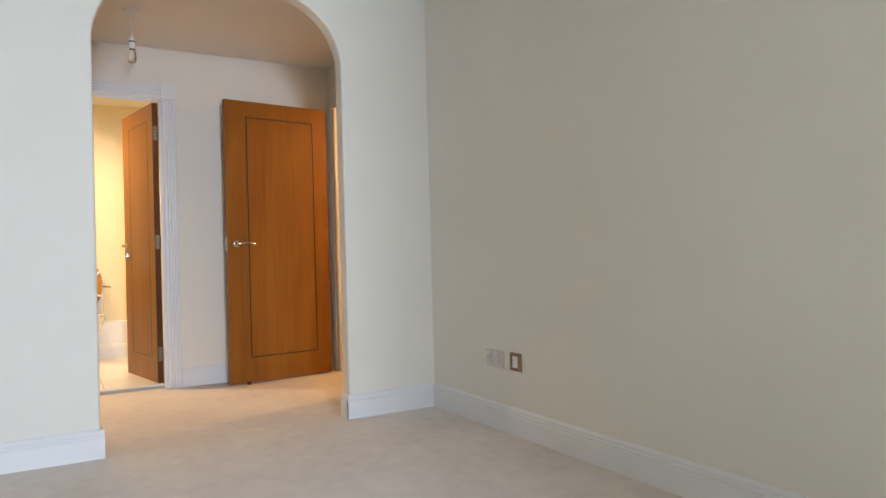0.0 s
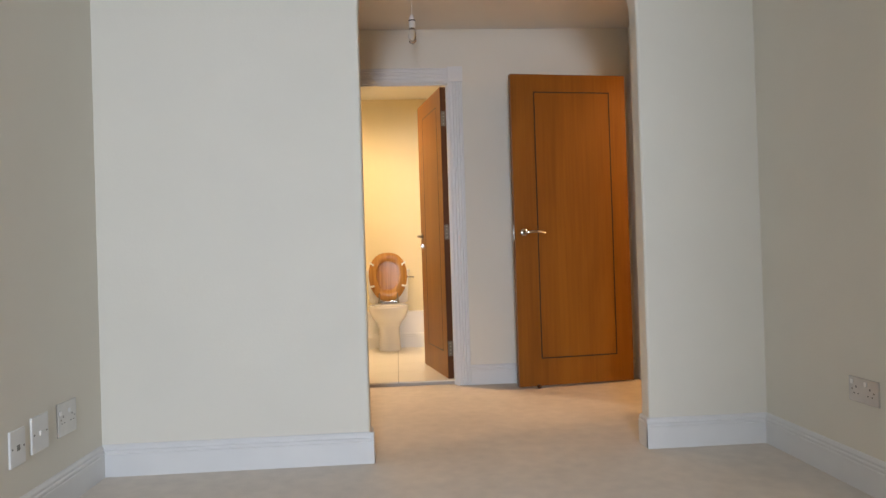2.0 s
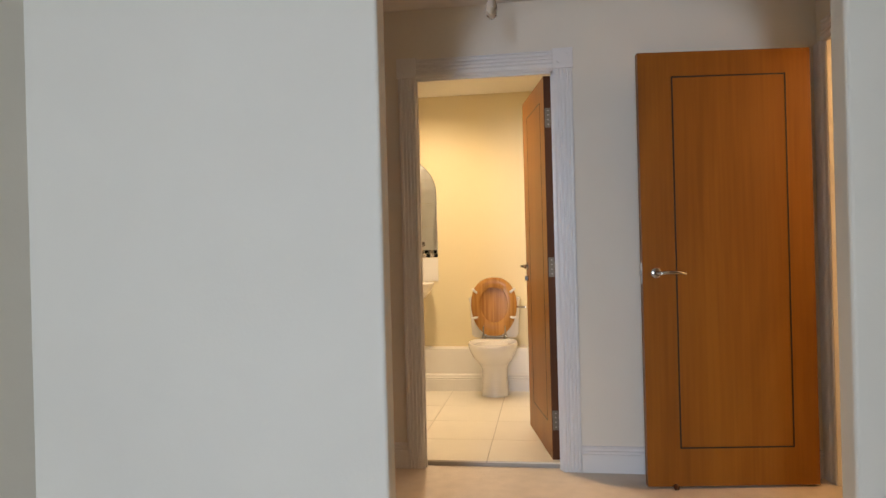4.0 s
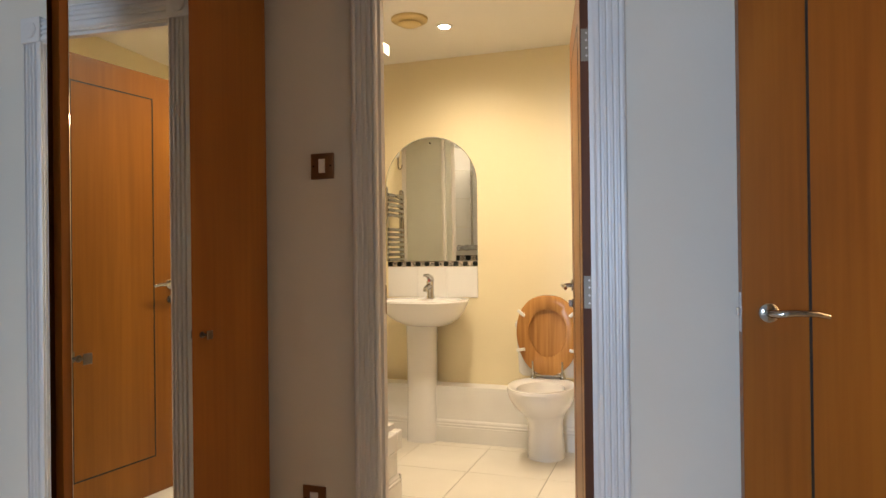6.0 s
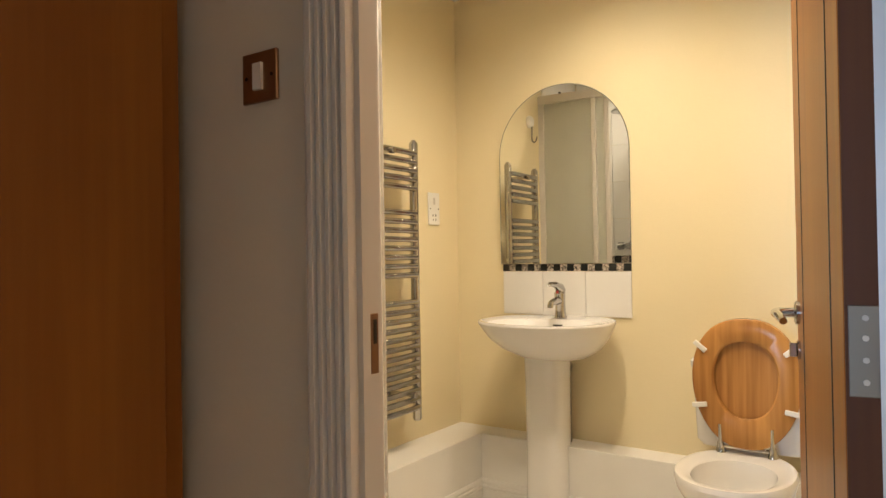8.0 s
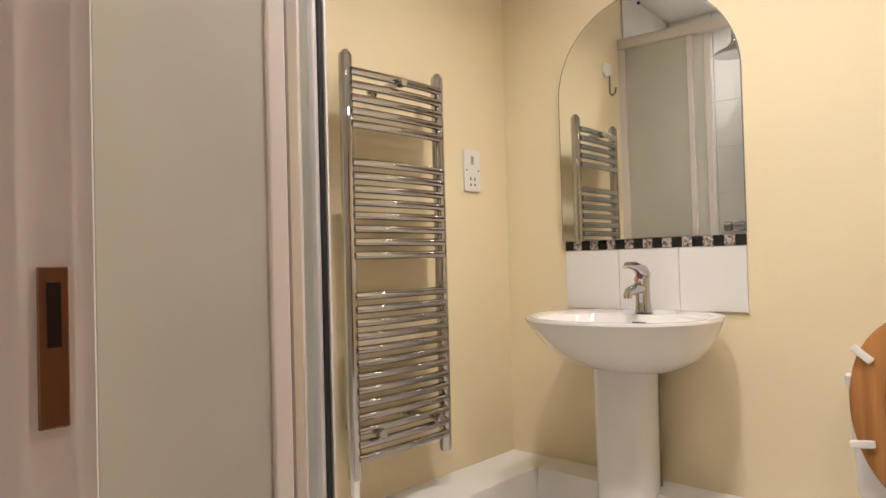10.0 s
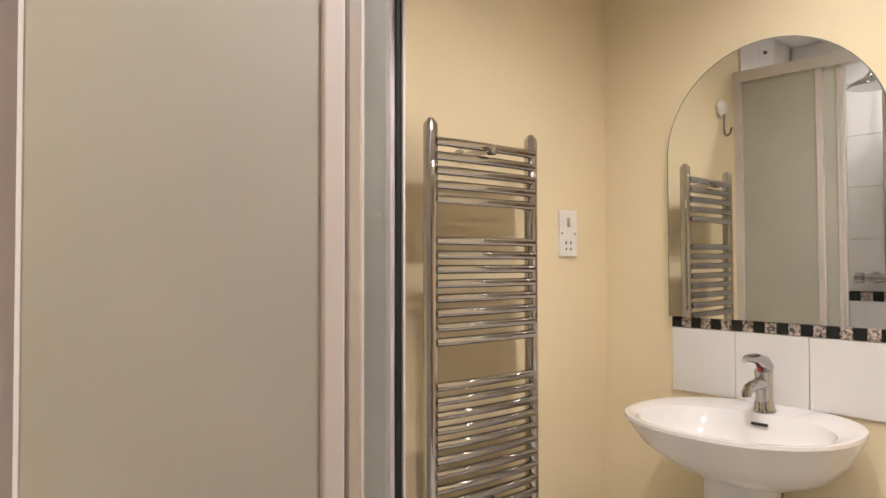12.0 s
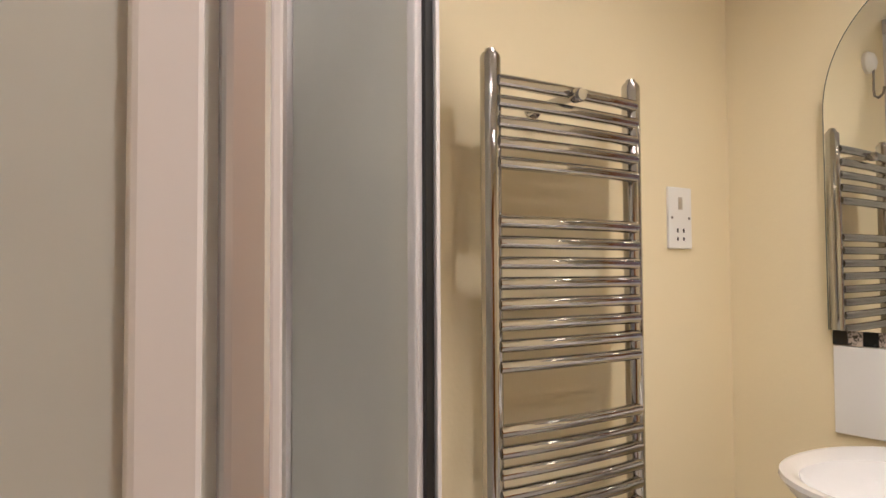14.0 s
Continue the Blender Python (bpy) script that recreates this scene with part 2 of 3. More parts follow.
FLUTE = [(0, 0), (0, 0.014), (0.008, 0.018)]
for k in range(4):
    c = 0.018 + k * 0.019
    FLUTE += [(c, 0.018), (c + 0.003, 0.010), (c + 0.010, 0.010), (c + 0.013, 0.018)]
FLUTE += [(0.086, 0.018), (0.094, 0.014), (0.094, 0)]


def architrave(x0, x1, y, top, out, parent):
    """Fluted casing with bullseye corner blocks round a doorway in a wall across y; out is -1 or 1."""
    w, o = 0.094, (0, out, 0)
    part("casing", extrude(FLUTE, (x0 - w, y, 0), (1, 0, 0), o, (0, 0, top)), M_GLOSS, parent)
    part("casing", extrude(FLUTE, (x1, y, 0), (1, 0, 0), o, (0, 0, top)), M_GLOSS, parent)
    part("head_casing", extrude(FLUTE, (x0, y, top), (0, 0, 1), o, (x1 - x0, 0, 0)), M_GLOSS, parent)
    for c in (x0 - w / 2, x1 + w / 2):
        ya, yb = sorted((y, y + out * 0.024))
        blk = part("corner_block", cuboid(c - 0.052, c + 0.052, ya, yb, top - 0.002, top + 0.102, 0.003), M_GLOSS, parent)
        f = y + out * 0.024
        part("bullseye", tube([(c, f - out * 0.002, top + 0.05), (c, f + out * 0.003, top + 0.05), (c, f + out * 0.006, top + 0.05), (c, f + out * 0.001, top + 0.05)], [0.034, 0.034, 0.028, 0.022], 24), M_GLOSS, blk)


# ---- bedroom and hall shell ----
structure("floor", cuboid(-1.3, 1.9, YB - 0.1, HALL_Y + 0.05, -0.12, 0.0), M_CARPET, "beige cut-pile carpet over bedroom and hall", "floor")
structure("wall_west", cuboid(XL - 0.1, XL, YB, 0.015, 0, CEIL), M_WALL, "cream painted bedroom side wall", "wall")
structure("wall_east", cuboid(XR, XR + 0.1, YB, 0.66, 0, CEIL), M_WALL, "cream painted side wall of bedroom and hall", "wall")
structure("wall_east_head", cuboid(XR, XR + 0.1, 0.66, 1.53, 2.09, CEIL), M_WALL, "cream wall over the hall doorway", "wall")
structure("wall_east_end", cuboid(XR, XR + 0.1, 1.53, HALL_Y, 0, CEIL), M_WALL, "cream painted wall beside the hall doorway", "wall")
structure("ceiling", cuboid(-1.3, 1.9, YB - 0.1, HALL_Y + 0.04, CEIL, CEIL + 0.1), M_CEIL, "flat white painted ceiling", "ceiling")

# bedroom wall with the window, far behind the walk; two unseen blocks added to narrow its beam
structure("beam_block_east", cuboid(0.46, XR, YB, -4.5, 0, CEIL), M_WALL, "unseen cream block added to narrow the window's beam", "wall")
structure("beam_block_west", cuboid(XL, -0.86, YB, -4.5, 0, CEIL), M_WALL, "unseen cream block added to narrow the window's beam", "wall")
for nm, a in (("wall_south_left", (-0.86, WX0, 0, CEIL)), ("wall_south_right", (WX1, 0.46, 0, CEIL)), ("wall_south_sill", (WX0, WX1, 0, 0.65)), ("wall_south_head", (WX0, WX1, 2.25, CEIL))):
    structure(nm, cuboid(a[0], a[1], YB - 0.12, YB, a[2], a[3]), M_WALL, "cream painted wall round the bedroom window", "wall")
wf = structure("window_1", cuboid(WX0, WX1, YB - 0.07, YB - 0.062, 0.65, 2.25), M_CLEAR, "clear glazed bedroom window", "window")
wf.visible_shadow = False
for x in (WX0, (WX0 + WX1) / 2 - 0.03, WX1 - 0.06):
    part("window_frame", cuboid(x, x + 0.06, YB - 0.1, YB - 0.04, 0.65, 2.25, 0.004), M_GLOSS, wf)


# wall with the basket arch
def arch_wall():
    x0, x1, z0, r, y0, y1 = -0.014, 1.228, 1.955, 0.375, 0.015, 0.112
    edge = [(x0, 0.0)]
    edge += [(x0 + r - r * math.cos(t), z0 + r * math.sin(t)) for t in (math.pi / 2 * k / 20 for k in range(21))]
    edge += [(x1 - r + r * math.sin(t), z0 + r * math.cos(t)) for t in (math.pi / 2 * k / 20 for k in range(21))]
    edge += [(x1, 0.0)]
    outline = [(XL, 0.0)] + edge + [(XR, 0.0), (XR, CEIL), (XL, CEIL)]
    bm = bmesh.new()
    f = [bm.verts.new((x, y0, z)) for x, z in outline]
    b = [bm.verts.new((x, y1, z)) for x, z in outline]
    k = len(outline)
    for i in range(k):
        bm.faces.new((f[i], f[(i + 1) % k], b[(i + 1) % k], b[i]))
    bm.faces.new(f)
    bm.faces.new(b[::-1])
    bmesh.ops.recalc_face_normals(bm, faces=bm.faces)
    rim = [e for e in bm.edges if all(XL + 0.01 < v.co.x < XR - 0.01 for v in e.verts) and abs(e.verts[0].co.y - e.verts[1].co.y) < 0.001]
    bmesh.ops.bevel(bm, geom=rim, offset=0.012, segments=3, affect="EDGES", profile=0.5)
    return bm


structure("wall_arch", arch_wall(), M_WALL, "cream plastered wall with rounded archway opening", "wall")
skirting((XL, 0.015), (0.002, 0.015), (0, -1))
skirting((1.212, 0.015), (XR, 0.015), (0, -1))
skirting((-0.014, 0.001), (-0.014, 0.112), (1, 0))
skirting((1.228, 0.112), (1.228, 0.001), (-1, 0))
skirting((XL, -4.5), (XL, 0.0), (1, 0))
skirting((XR, 0.0), (XR, -4.5), (-1, 0))
skirting((XR, 0.56), (XR, 0.112), (-1, 0))

# wall with the bathroom door
DX0, DX1, DTOP = -0.217, 0.505, 2.062
for nm, a in (("wall_north_left", (-1.3, DX0 - 0.03, 0, CEIL)), ("wall_north_right", (DX1 + 0.03, XR, 0, CEIL)), ("wall_north_head", (DX0 - 0.03, DX1 + 0.03, DTOP + 0.03, CEIL))):
    structure(nm, cuboid(a[0], a[1], HALL_Y, BATH_Y0 - 0.012, a[2], a[3]), M_WALL, "cream painted wall between hall and bathroom", "wall")
skirting((0.605, HALL_Y), (XR, HALL_Y), (0, -1))
skirting((-0.6, HALL_Y), (-0.295, HALL_Y), (0, -1))
fr = structure("door_frame_1", cuboid(DX0 - 0.03, DX0, HALL_Y - 0.004, BATH_Y0, 0, DTOP), M_GLOSS, "white gloss bathroom door frame with fluted casing", "door frame")
part("jamb", cuboid(DX1, DX1 + 0.03, HALL_Y - 0.004, BATH_Y0, 0, DTOP), M_GLOSS, fr)
part("head", cuboid(DX0 - 0.03, DX1 + 0.03, HALL_Y - 0.004, BATH_Y0, DTOP, DTOP + 0.03), M_GLOSS, fr)
part("door_stop", cuboid(DX0, DX0 + 0.012, HALL_Y + 0.012, HALL_Y + 0.03, 0, DTOP), M_GLOSS, fr)
part("door_stop", cuboid(DX1 - 0.012, DX1, HALL_Y + 0.012, HALL_Y + 0.03, 0, DTOP), M_GLOSS, fr)
part("door_stop", cuboid(DX0, DX1, HALL_Y + 0.012, HALL_Y + 0.03, DTOP - 0.012, DTOP), M_GLOSS, fr)
architrave(DX0 + 0.006, DX1 + 0.004, HALL_Y, DTOP + 0.006, -1, fr)
for xa in (DX0 - 0.1, DX1 + 0.006):
    part("casing", extrude(FLUTE, (xa, BATH_Y0, BF), (1, 0, 0), (0, 1, 0), (0, 0, DTOP - BF)), M_GLOSS, fr)
part("head_casing", extrude(FLUTE, (DX0 - 0.1, BATH_Y0, DTOP), (0, 0, 1), (0, 1, 0), (DX1 - DX0 + 0.2, 0, 0)), M_GLOSS, fr)
st = part("strike_plate", cuboid(DX0 + 0.0005, DX0 + 0.003, BATH_Y0 - 0.022, BATH_Y0 - 0.004, 0.97, 1.07, 0.001), M_BRONZE, fr, "worn metal strike plate")
part("latch_slot", cuboid(DX0 + 0.003, DX0 + 0.004, BATH_Y0 - 0.017, BATH_Y0 - 0.009, 1.02, 1.06), M_BLACK, st)
# doorway to the lit corridor
fr2 = structure("door_frame_2", cuboid(XR - 0.006, XR + 0.104, 0.66, 0.69, 0, 2.09), M_GLOSS, "white gloss frame of the hall doorway", "door frame")
part("jamb", cuboid(XR - 0.006, XR + 0.104, 1.535, 1.565, 0, 2.09), M_GLOSS, fr2)
part("casing", extrude(FLUTE, (XR, 0.566, 0), (0, 1, 0), (-1, 0, 0), (0, 0, 2.1)), M_GLOSS, fr2)
part("casing", extrude([(p * 0.9, q) for p, q in FLUTE], (XR, 1.566, 0), (0, 1, 0), (-1, 0, 0), (0, 0, 2.1)), M_GLOSS, fr2)
part("head_casing", extrude(FLUTE, (XR, 0.66, 2.1), (0, 0, 1), (-1, 0, 0), (0, 0.9, 0)), M_GLOSS, fr2)
structure("corridor_floor", cuboid(1.9, 3.4, 0.1, 2.4, -0.12, -0.001), M_CARPET, "beige carpet in the corridor", "floor")
structure("corridor_wall", cuboid(3.3, 3.4, 0.1, 2.4, 0, CEIL), M_WALL, "cream corridor wall", "wall")
structure("corridor_wall_south", cuboid(XR + 0.1, 3.3, 0.1, 0.2, 0, CEIL), M_WALL, "cream corridor wall", "wall")
structure("corridor_wall_north", cuboid(XR + 0.1, 3.3, 2.3, 2.4, 0, CEIL), M_WALL, "cream corridor wall", "wall")
structure("corridor_wall_west", cuboid(XR + 0.1, XR + 0.2, 1.66, 2.3, 0, CEIL), M_WALL, "cream corridor wall", "wall")
structure("corridor_ceiling", cuboid(1.9, 3.4, 0.1, 2.4, CEIL, CEIL + 0.1), M_CEIL, "white corridor ceiling", "ceiling")


# ---- doors ----
def lever(parent, x, z, face, sign):
    """Lever on a round rose; face is y of the leaf's face, sign its outward way along y, the lever points along +x."""
    r = part("rose", tube([(x, face, z), (x, face + sign * 0.007, z), (x, face + sign * 0.010, z)], [0.024, 0.024, 0.019], 24), M_CHROME, parent, "round chrome rose", True)
    y = face + sign * 0.042
    part("lever", tube([(x, face + sign * 0.008, z), (x, y - sign * 0.006, z), (x + 0.012, y, z), (x + 0.05, y + sign * 0.004, z + 0.003), (x + 0.1, y, z + 0.001), (x + 0.128, y - sign * 0.006, z - 0.006)], [0.010, 0.010, 0.0105, 0.009, 0.008, 0.007], 12), M_CHROME, r, "chrome lever handle", True)


def panel_door(m, width, label, height=2.058, t=0.042, mirror_z=1.02, locks=True):
    """A leaf that lies along +x from its free edge to its hinges, front face at y = 0 and back at y = t."""
    d = thing("door", m, label, "door")
    part("leaf", cuboid(0, width - 0.002, 0, t, 0.012, height, 0.0015), M_WOOD, d)
    part("hinge_edge", cuboid(width - 0.002, width, 0.001, t - 0.001, 0.012, height), M_WOODD, d, "dark door edge")
    x0, x1, z0, z1, w = 0.155, width - 0.115, 0.19, height - 0.115, 0.0065
    for face in (-0.0012, t + 0.0012 - 0.0025):
        for a in ((x0, x1, z0, z0 + w), (x0, x1, z1 - w, z1), (x0, x0 + w, z0 + w, z1 - w), (x1 - w, x1, z0 + w, z1 - w)):
            part("inlay", cuboid(a[0], a[1], face, face + 0.0025, a[2], a[3]), M_BLACK, d, "black inlay line")
    lever(d, 0.062, mirror_z, 0.0, -1)
    lever(d, 0.062, mirror_z, t, 1)
    for s, f in ((-1, 0.0), (1, t)) if locks else ():
        e = part("escutcheon", tube([(0.062, f, mirror_z - 0.075), (0.062, f + s * 0.006, mirror_z - 0.075)], 0.019, 18), M_CHROME, d, "round chrome lock cover", True)
        part("thumb_turn", cuboid(0.058, 0.066, min(f + s * 0.006, f + s * 0.02), max(f + s * 0.006, f + s * 0.02), mirror_z - 0.089, mirror_z - 0.061, 0.002), M_CHROME, e)
    part("latch_plate", cuboid(-0.0015, 0.001, t * 0.25, t * 0.75, mirror_z - 0.05, mirror_z + 0.05), M_STEEL, d)
    part("latch", cuboid(-0.009, -0.001, t * 0.35, t * 0.65, mirror_z - 0.01, mirror_z + 0.012, 0.002), M_STEEL, d)
    return d


def hinges(d, width, t, zs=(0.22, 1.03, 1.82), knuckle_y=0.0):
    for z in zs:
        h = part("hinge", cuboid(width, width + 0.0025, 0.004, t - 0.006, z - 0.052, z + 0.052, 0.001), M_DULL, d, "dull steel butt hinge")
        part("knuckle", tube([(width + 0.003, knuckle_y, z - 0.052), (width + 0.003, knuckle_y, z + 0.052)], 0.006, 10), M_STEEL, h, smooth=True)
        for q in (-0.035, -0.01, 0.015, 0.038):
            part("screw", tube([(width + 0.0024, t * 0.5, z + q), (width + 0.004, t * 0.5, z + q)], 0.0035, 8), M_STEEL, h)


ang = math.degrees(math.atan2(0.095, 0.80))
hall_door = panel_door(pose(0.896, 1.414, 0, 0, 0, ang), 0.80, "open cherry veneer hall door with black inlay line", locks=False)
hinges(hall_door, 0.80, 0.042, knuckle_y=0.045)
st = part("door_hook", tube([(0.13, 0.01, 0.014), (0.13, -0.012, 0.012), (0.13, -0.02, 0.004)], [0.012, 0.014, 0.01], 8), M_WOODD, hall_door, "small brown rubber door stop")
# bathroom leaf: hinges near the hall, free edge inside
bx, by, bl = 0.456, 1.738, 0.71
dirx, diry = -0.188, 0.982
fx, fy = bx + dirx * bl, by + diry * bl
bang = math.degrees(math.atan2(by - fy, bx - fx))
bath_door = panel_door(pose(fx, fy, BF * 0.6, 0, 0, bang), bl, "open cherry veneer bathroom door with black inlay line", height=2.04)
hinges(bath_door, bl, 0.042, knuckle_y=0.046)

# ---- wardrobe with mirrored doors ----
ward = thing("wardrobe", pose(WARD_X, 0.14, 0), "built-in cherry veneer wardrobe with two mirrored doors", "wardrobe")
L0, L1 = 0.0, 1.515
part("carcass", cuboid(-0.55, -0.03, L0, L1 - 0.03, 0.08, 2.36), M_WOODW, ward)
part("plinth", cuboid(-0.5, -0.05, L0, L1 - 0.03, 0, 0.08), M_WOODW, ward)


def ward_leaf(y0, y1, mirrored, ajar=0.0):
    leaf = part("door", cuboid(-0.022, 0, y0, y1, 0.09, 2.35, 0.0015), M_WOODW, ward)
    if mirrored:
        part("mirror", cuboid(0.0, 0.004, y0 + 0.022, y1 - 0.001, 0.115, 2.325, 0.0008), M_MIRROR, leaf, "full-length mirror panel")
    k = y0 + 0.042
    z = 0.942
    esc = part("keyhole_plate", tube([(0.001, k, z), (0.0065, k, z)], [0.010, 0.008], 16), M_DULL, leaf, smooth=True)
    key = tube([(0.006, k, z), (0.03, k, z)], 0.0035, 8)
    cuboid(0.028, 0.032, k - 0.013, k + 0.013, z - 0.012, z + 0.014, 0.0018, key)
    part("key", key, M_DULL, esc, "small metal key in the lock")
    leaf.matrix_basis = Matrix.Translation((0, y1, 0)) @ Matrix.Rotation(radians(ajar), 4, "Z") @ Matrix.Translation((0, -y1, 0))


ward_leaf(0.10, 0.572, True)
ward_leaf(0.588, 1.046, True, 2.6)
ward_leaf(1.05, 1.432, False)
part("filler", cuboid(-0.05, -0.026, 0.0, 0.095, 0, 2.36), M_WOODW, ward)
structure("wall_wardrobe", cuboid(-1.3, -1.17, 0.112, HALL_Y, 0, CEIL), M_WALL, "plain wall behind the wardrobe", "wall")
structure("wall_wardrobe_head", cuboid(-1.17, WARD_X - 0.03, 0.112, HALL_Y, 2.37, CEIL), M_WALL, "cream bulkhead over the wardrobe", "wall")

# ---- pendant lamp ----
pend = thing("pendant_lamp", pose(0.252, 0.915, CEIL), "bare clear bulb on a white ceiling pendant", "lamp")
part("ceiling_rose", tube([(0, 0, 0), (0, 0, -0.012), (0, 0, -0.024), (0, 0, -0.028)], [0.045, 0.044, 0.03, 0.01], 24), M_WHITEP, pend, smooth=True)
part("flex", tube([(0, 0, -0.02), (0.001, 0, -0.1), (0, 0, -0.165)], 0.0028, 8), M_WHITEP, pend)
hold = part("lampholder", tube([(0, 0, -0.16), (0, 0, -0.175), (0, 0, -0.185), (0, 0, -0.235), (0, 0, -0.238)], [0.007, 0.013, 0.019, 0.019, 0.016], 20), M_WHITEP, pend, smooth=True)
part("skirt_ring", tube([(0, 0, -0.192), (0, 0, -0.199)], 0.0195, 20), M_BLACK, hold)
part("bulb_cap", tube([(0, 0, -0.236), (0, 0, -0.246)], 0.0155, 20), M_DULL, hold)
part("bulb", tube([(0, 0, -0.246), (0, 0, -0.262), (0, 0, -0.285), (0, 0, -0.315), (0, 0, -0.328)], [0.015, 0.02, 0.024, 0.021, 0.006], 20), M_CLEAR, pend, "clear glass bulb, unlit", True).visible_shadow = False


# ---- plates on walls ----
def plate(name, m, w, h, material, label, detail, category):
    """A faceplate in its local xz plane, its face towards -y."""
    p = thing(name, m, label, category)
    part("faceplate", cuboid(-w / 2, w / 2, -0.008, 0, -h / 2, h / 2, 0.0025), material, p)
    for nm, x0, x1, z0, z1, mt, d in detail:
        part(nm, cuboid(x0, x1, -0.008 - d, -0.0075, z0, z1, 0.0006), mt, p)
    for s in (-1, 1):
        part("screw", tube([(s * w * 0.37, -0.0075, 0), (s * w * 0.37, -0.0092, 0)], 0.0035, 10), M_BLACK if material is M_BRONZE else M_DULL, p)
    return p


rocker = [("rocker", -0.011, 0.011, -0.024, 0.024, M_WHITEP, 0.006)]
plate("light_switch", pose(-0.424, HALL_Y, 1.487), 0.09, 0.09, M_BRONZE, "bronzed metal light switch with white rocker", rocker, "switch")
spur = [("insert", -0.016, 0.016, -0.024, 0.024, M_WHITEP, 0.002), ("fuse", -0.008, 0.008, -0.016, -0.002, M_DULL, 0.004)]
plate("fused_spur", pose(-0.470, HALL_Y, 0.322), 0.09, 0.09, M_BRONZE, "bronzed metal fused outlet low on the wall", spur, "outlet")


def socket_bits(cx):
    return [("rocker", cx - 0.028, cx - 0.014, 0.018, 0.034, M_WHITEP, 0.003), ("pin_hole", cx - 0.003, cx + 0.003, 0.006, 0.014, M_BLACK, 0.0006),
            ("pin_hole", cx - 0.014, cx - 0.007, -0.016, -0.012, M_BLACK, 0.0006), ("pin_hole", cx + 0.007, cx + 0.014, -0.016, -0.012, M_BLACK, 0.0006)]


plate("double_socket", pose(XR, -0.637, 0.359, 0, 0, -90), 0.152, 0.09, M_STEEL, "brushed steel double power socket", socket_bits(-0.036) + socket_bits(0.036), "socket")
plate("fused_spur", pose(XR, -0.815, 0.362, 0, 0, -90), 0.088, 0.09, M_BRONZE, "bronzed fused outlet beside the double socket", [("insert", -0.02, 0.02, -0.028, 0.028, M_WHITEP, 0.002)], "outlet")
plate("double_socket", pose(XL, -0.29, 0.322, 0, 0, 90), 0.14, 0.125, M_STEEL, "brushed steel double power socket", socket_bits(-0.034) + socket_bits(0.034), "socket")
plate("aerial_outlet", pose(XL, -0.485, 0.315, 0, 0, 90), 0.11, 0.125, M_WHITEP, "white plastic aerial outlet plate", [("jack", -0.008, 0.008, -0.008, 0.008, M_WHITEP, 0.005)], "outlet")
plate("phone_outlet", pose(XL, -0.625, 0.303, 0, 0, 90), 0.09, 0.12, M_WHITEP, "white plastic telephone outlet plate", [("jack", -0.008, 0.008, -0.01, 0.008, M_DULL, 0.002)], "outlet")

# ---- bathroom shell ----
structure("bathroom_subfloor", cuboid(-1.4, 1.05, HALL_Y + 0.05, BATH_Y1 + 0.1, -0.12, BF - 0.004), M_GROUT, "grey grout between bathroom floor tiles", "floor")
structure("wall_bath_west", cuboid(BATH_XL - 0.1, BATH_XL, BATH_Y0, BATH_Y1, 0, BCEIL), M_BWALL, "pale yellow painted bathroom side wall", "wall")
structure("wall_bath_east", cuboid(BATH_XR, BATH_XR + 0.1, BATH_Y0, BATH_Y1, 0, BCEIL), M_BWALL, "pale yellow painted bathroom side wall", "wall")
structure("wall_bath_north", cuboid(BATH_XL - 0.1, BATH_XR + 0.1, BATH_Y1, BATH_Y1 + 0.1, 0, BCEIL), M_BWALL, "pale yellow painted wall behind basin and toilet", "wall")
for nm, a in (("wall_bath_south_left", (BATH_XL, DX0 - 0.03, 0, BCEIL)), ("wall_bath_south_right", (DX1 + 0.03, BATH_XR, 0, BCEIL)), ("wall_bath_south_head", (DX0 - 0.03, DX1 + 0.03, DTOP + 0.03, BCEIL))):
    structure(nm, cuboid(a[0], a[1], BATH_Y0 - 0.012, BATH_Y0, a[2], a[3]), M_BWALL, "pale yellow painted bathroom wall at the door", "wall")
structure("ceiling_bath", cuboid(-1.4, 1.05, HALL_Y + 0.045, BATH_Y1 + 0.1, BCEIL, BCEIL + 0.1), M_CEIL, "white painted bathroom ceiling", "ceiling")
BOXH, BOXY, BOXX = 0.365, 3.44, -1.085
structure("pipe_boxing_north", cuboid(BOXX, BATH_XR, BOXY, BATH_Y1, 0, BOXH, 0.003), M_GLOSS, "white painted low pipe boxing along the wall", "boxing")
structure("pipe_boxing_west", cuboid(BATH_XL, BOXX - 0.002, 2.452, BATH_Y1, 0, BOXH - 0.001, 0.003), M_GLOSS, "white painted low pipe boxing along the wall", "boxing")
skirting((BOXX, BOXY), (BATH_XR, BOXY), (0, -1), BF)
skirting((BOXX - 0.002, 2.452), (BOXX - 0.002, BOXY), (1, 0), BF)

# ---- shower ----
SX, SY = -0.53, 2.40
tray = thing("shower_tray", pose(BATH_XL, BATH_Y0, 0), "white shower tray on a skirted plinth", "shower tray")
tw, td = SX + 0.06 - BATH_XL, SY + 0.045 - BATH_Y0
part("plinth", cuboid(0, tw - 0.02, 0, td - 0.02, BF - 0.004, 0.28), M_GLOSS, tray)
rimb = bmesh.new()
cuboid(0, tw, 0, 0.05, 0.28, BOXH, 0.006, rimb)
cuboid(0, tw, td - 0.06, td, 0.28, BOXH, 0.006, rimb)
cuboid(0, 0.05, 0.05, td - 0.06, 0.28, BOXH, 0.006, rimb)
cuboid(tw - 0.06, tw, 0.05, td - 0.06, 0.28, BOXH, 0.006, rimb)
part("rim", rimb, M_CERAMIC, tray)
